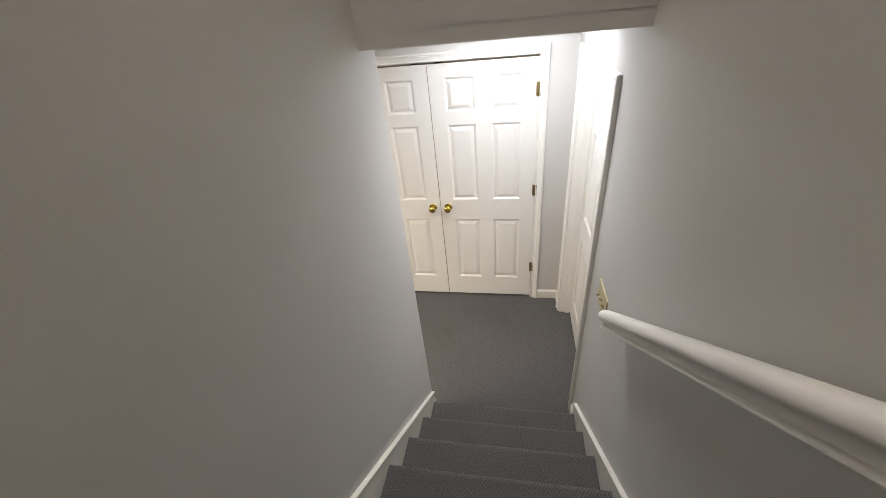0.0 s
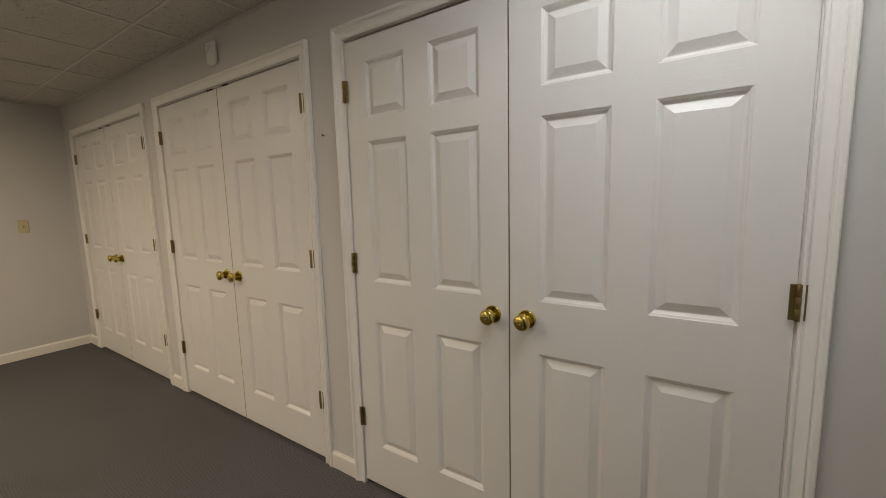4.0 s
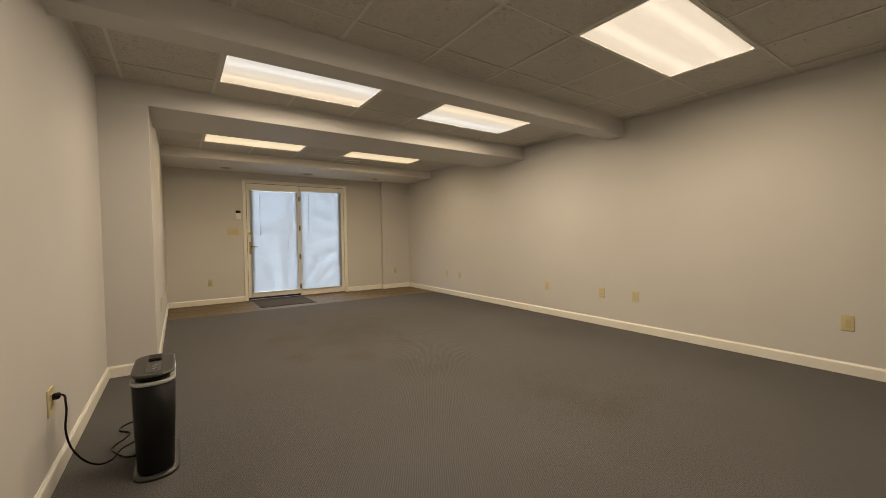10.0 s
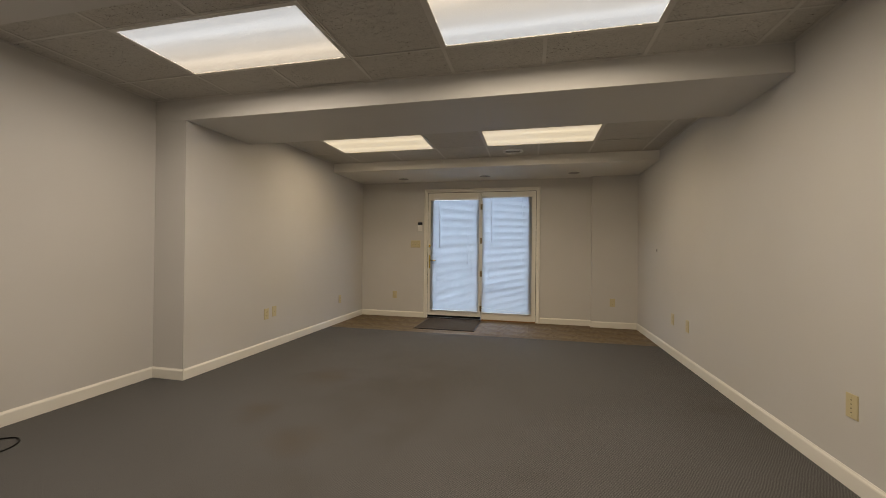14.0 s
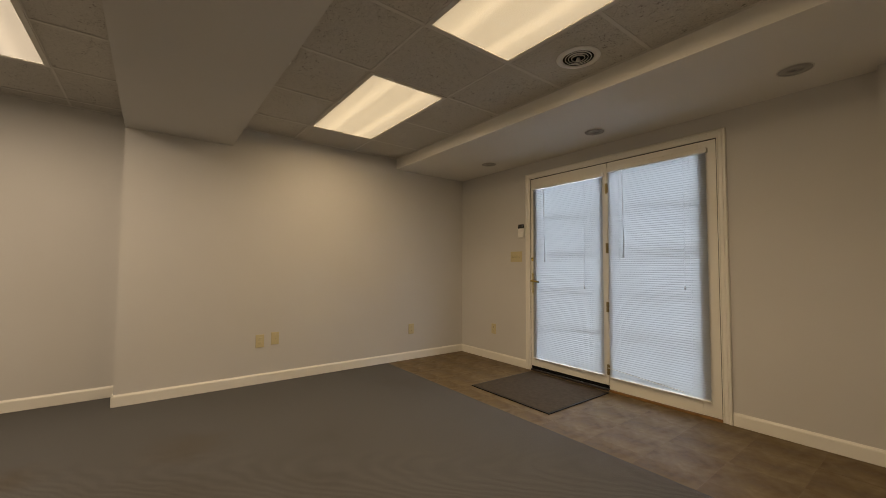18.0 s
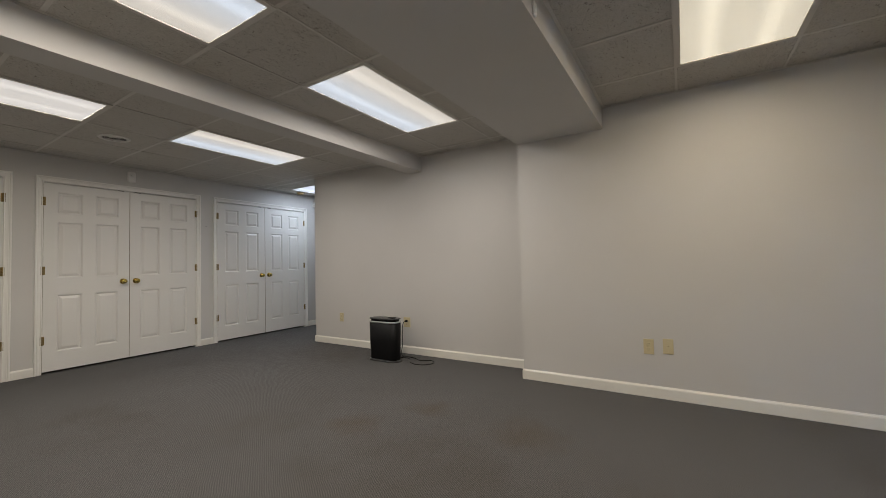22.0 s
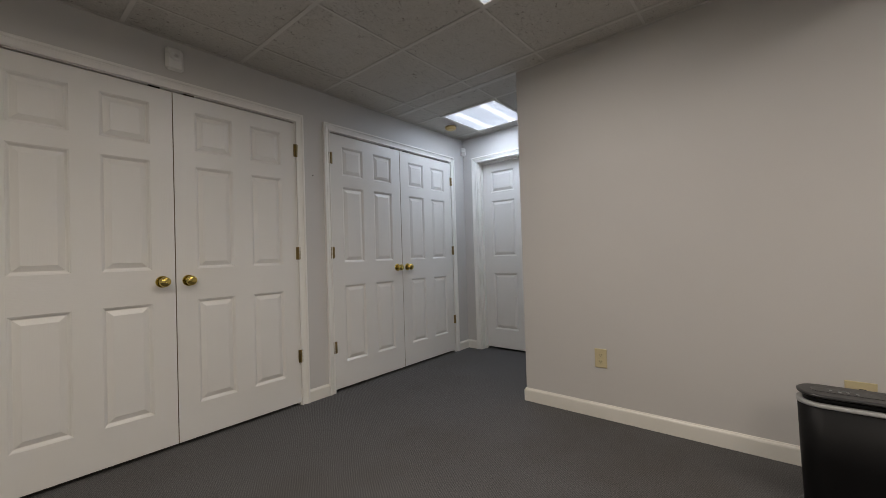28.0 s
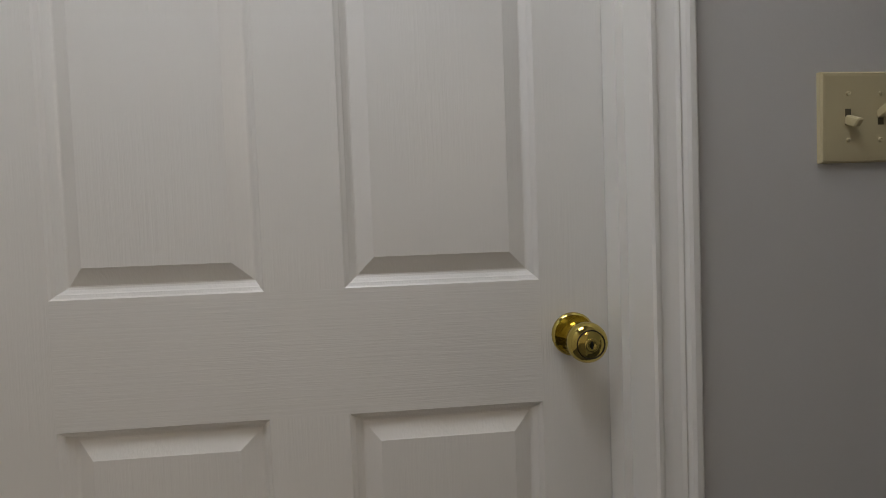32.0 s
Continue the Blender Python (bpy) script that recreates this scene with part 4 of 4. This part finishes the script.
def slat_mesh(w):
    """One thin curved slat, tilted nearly shut."""
    bm = bmesh.new()
    half, curve = 0.0121, 0.0020
    a = radians(61)
    top = []
    for side in (0, 1):
        for x in (-w / 2, w / 2):
            row = []
            for k in range(4):
                s = -1 + 2 * k / 3
                u, v = s * half, curve * (1 - s * s) + (0.0004 if side else 0)
                row.append(bm.verts.new((x, u * math.cos(a) + v * math.sin(a), u * math.sin(a) - v * math.cos(a))))
            top.append(row)
    for r0, r1 in ((top[0], top[1]), (top[3], top[2])):
        for k in range(3):
            bm.faces.new((r0[k], r0[k + 1], r1[k + 1], r1[k]))
    for r0, r1 in ((top[0], top[2]), (top[1], top[3])):
        for k in range(3):
            bm.faces.new((r0[k], r0[k + 1], r1[k + 1], r1[k]))
    bmesh.ops.recalc_face_normals(bm, faces=bm.faces)
    return bm


def blind(x0, x1, z0, z1, wand_x, cord_x, label, droop=0.0):
    y = NORTH - 0.024
    t = empty("mini_blind", pose((x0 + x1) / 2, y, 0), label, "blind", "blinds on the glazed door")
    w = x1 - x0
    part("headrail", boxes((-w / 2 - 0.012, -0.016, z1 - 0.026, w / 2 + 0.010, 0.0175, z1 + 0.010), bevel=0.003), TRIM, t)
    part("bottom_rail", boxes((-w / 2, -0.011, z0, w / 2, 0.011, z0 + 0.012), bevel=0.003), TRIM, t)
    me = None
    n = round((z1 - 0.038 - z0 - 0.026) / SLAT_PITCH)
    pitch = (z1 - 0.038 - z0 - 0.026) / n
    rnd = random.Random(9)
    for k in range(n + 1):
        if me is None:
            s = part("slat", slat_mesh(w), BLIND, t)
            me = s.data
        else:
            s = new("slat", me)
            s.parent = t
        s.matrix_basis = pose(rnd.uniform(-0.0012, 0.0012), 0, z0 + 0.026 + k * pitch, rnd.uniform(-0.8, 0.8), 0, 0)
    wd = part("tilt_wand", lathe(((-0.77, 0.0027), (-0.02, 0.0024), (0.0, 0.0013)), 8, "z"), WAND, t)
    wd.matrix_basis = pose(wand_x, -0.022, z1 - 0.03, 1)
    tube([(cord_x, -0.017, z1 - 0.03), (cord_x + 0.002, -0.018, z1 - 0.5), (cord_x, -0.018, z1 - 1.02)], 0.0012, "lift_cord", CORD_WHITE, t)
    part("cord_tassel", lathe(((0.0, 0.001), (-0.006, 0.004), (-0.028, 0.006), (-0.03, 0.0)), 10, "z"), CORD_WHITE, t).matrix_basis = pose(cord_x, -0.018, z1 - 1.02)
    for lx in (-w * 0.36, w * 0.36):
        tube([(lx, -0.0135, z1 - 0.03), (lx, -0.0135, (z0 + z1) / 2), (lx, -0.0135, z0 + 0.01)], 0.0007, "ladder_cord", CORD_WHITE, t)
    if droop:
        d = part("loose_slat", boxes((-w / 2, -0.004, -0.0015, w / 2 - 0.16, 0.012, 0.0015)), TRIM, t)
        d.matrix_basis = pose(-0.01, -0.02, z0 + 0.055, 0, 5.0, 0)
    return t


blind(2.560, 3.352, 0.130, 1.940, -0.243, 0.22, "lowered white mini blind on the glazed door leaf")
blind(3.406, 4.172, 0.122, 1.970, -0.240, 0.235, "lowered white mini blind with a loose crooked slat", 1)


# ---- door mat ----
t = empty("door_mat", pose(2.985, 7.45, 0.0), "flat dark grey door mat on the tiles", "door mat")
part("mat_surface", boxes((-0.415, -0.40, 0.001, 0.415, 0.40, 0.008), bevel=0.003), MAT_RUBBER, t)
part("edge_binding", boxes((-0.43, -0.415, 0.0, 0.43, -0.40, 0.006), (-0.43, 0.40, 0.0, 0.43, 0.415, 0.006), (-0.43, -0.40, 0.0, -0.415, 0.40, 0.006), (0.415, -0.40, 0.0, 0.43, 0.40, 0.006)), BLACK, t)


# ---- air purifier ----
def stadium(length, depth, z, segs=7):
    """An oblong with well-rounded corners."""
    r = depth * 0.43
    out = []
    for k, (sx, sy) in enumerate(((1, 1), (-1, 1), (-1, -1), (1, -1))):
        for n in range(segs + 1):
            a = math.pi / 2 * (k + n / segs)
            out.append((sx * (depth / 2 - r) + math.cos(a) * r, sy * (length / 2 - r) + math.sin(a) * r, z))
    return out


def stacked(rows):
    """A rounded body from rows of (length, depth, height)."""
    bm = bmesh.new()
    rings = [[bm.verts.new(p) for p in stadium(l, d, z)] for l, d, z in rows]
    n = len(rings[0])
    for p, q in zip(rings, rings[1:]):
        for k in range(n):
            bm.faces.new((p[k], p[(k + 1) % n], q[(k + 1) % n], q[k])).smooth = True
    bm.faces.new(rings[0])
    bm.faces.new(rings[-1])
    bmesh.ops.recalc_face_normals(bm, faces=bm.faces)
    return bm


PUR = pose(1.415, 2.853, 0.0)
t = empty("air_purifier", PUR, "black air purifier with a grey band by the wall", "air purifier")
part("foot", stacked(((0.418, 0.176, 0.001), (0.418, 0.176, 0.010), (0.408, 0.168, 0.016), (0.38, 0.14, 0.019))), DARK_GREY, t)
part("body", stacked(((0.372, 0.132, 0.019), (0.378, 0.140, 0.028), (0.388, 0.156, 0.22), (0.394, 0.164, 0.425))), BLACK, t)
part("band", stacked(((0.397, 0.167, 0.4255), (0.400, 0.170, 0.428), (0.400, 0.170, 0.437), (0.394, 0.164, 0.440))), GREY_BAND, t, "matt grey band")
part("vent_gap", stacked(((0.362, 0.130, 0.4405), (0.362, 0.130, 0.462))), BLACK, t)
lid = part("lid", stacked(((0.388, 0.158, 0.4625), (0.396, 0.166, 0.4655), (0.396, 0.166, 0.470), (0.384, 0.152, 0.4735), (0.372, 0.140, 0.4738))), DARK_GREY, t)
part("grip", boxes((-0.026, 0.060, 0.4740, 0.026, 0.140, 0.4835), bevel=0.004), BLACK, lid)
part("control_panel", stacked(((0.315, 0.062, 0.4740), (0.312, 0.059, 0.4750))), SCREEN, lid, "glossy black control panel")
for k in range(4):
    part("button", lathe(((0.4750, 0.005), (0.4758, 0.005), (0.4758, 0.0)), 12, "z"), GREY_BAND, lid).matrix_basis = pose(0.008 * (k % 2), -0.10 + k * 0.024, 0)

t = empty("power_cord", pose(0, 0, 0), "black power cord looped on the carpet", "power cord")
tube([(1.052, 2.885, 0.385), (1.082, 2.882, 0.392), (1.096, 2.86, 0.36), (1.095, 2.850, 0.22), (1.13, 2.868, 0.10), (1.185, 2.90, 0.03), (1.225, 2.96, 0.006), (1.262, 3.075, 0.005), (1.40, 3.20, 0.005), (1.425, 3.33, 0.005), (1.36, 3.41, 0.005), (1.285, 3.415, 0.005), (1.222, 3.33, 0.005), (1.275, 3.25, 0.005), (1.215, 3.10, 0.005), (1.235, 3.02, 0.0135), (1.29, 2.95, 0.006), (1.36, 2.91, 0.02)], 0.0042, "cable", BLACK, t)
part("plug", boxes((1.0505, 2.872, 0.376, 1.075, 2.898, 0.402), bevel=0.004), BLACK, t)


# ---- floor tiles ----
PITCH = 0.3185
tile_mesh = None
rnd = random.Random(5)
x = 4.45 - 10 * PITCH
while x < EAST:
    y = NORTH + 0.0 - 4 * PITCH
    while y < NORTH:
        xa, xb, ya, yb = max(x + 0.001, BUMP_X), min(x + PITCH - 0.001, EAST), max(y + 0.001, CARPET_EDGE + 0.002), min(y + PITCH - 0.001, NORTH)
        if xb - xa > 0.02 and yb - ya > 0.02:
            full = abs(xb - xa - PITCH + 0.002) < 1e-6 and abs(yb - ya - PITCH + 0.002) < 1e-6
            if full and tile_mesh:
                ob = new("tile", tile_mesh)
                ob.parent = floor_tiled
            else:
                w2, d2 = (xb - xa) / 2, (yb - ya) / 2
                ob = part("tile", boxes((-w2, -d2, -0.012, w2, d2, -0.002), bevel=0.0007), TILE, floor_tiled)
                if full:
                    tile_mesh = ob.data
            ob.matrix_basis = pose((xa + xb) / 2, (ya + yb) / 2, rnd.uniform(-0.0002, 0.0002))
        y += PITCH
    x += PITCH
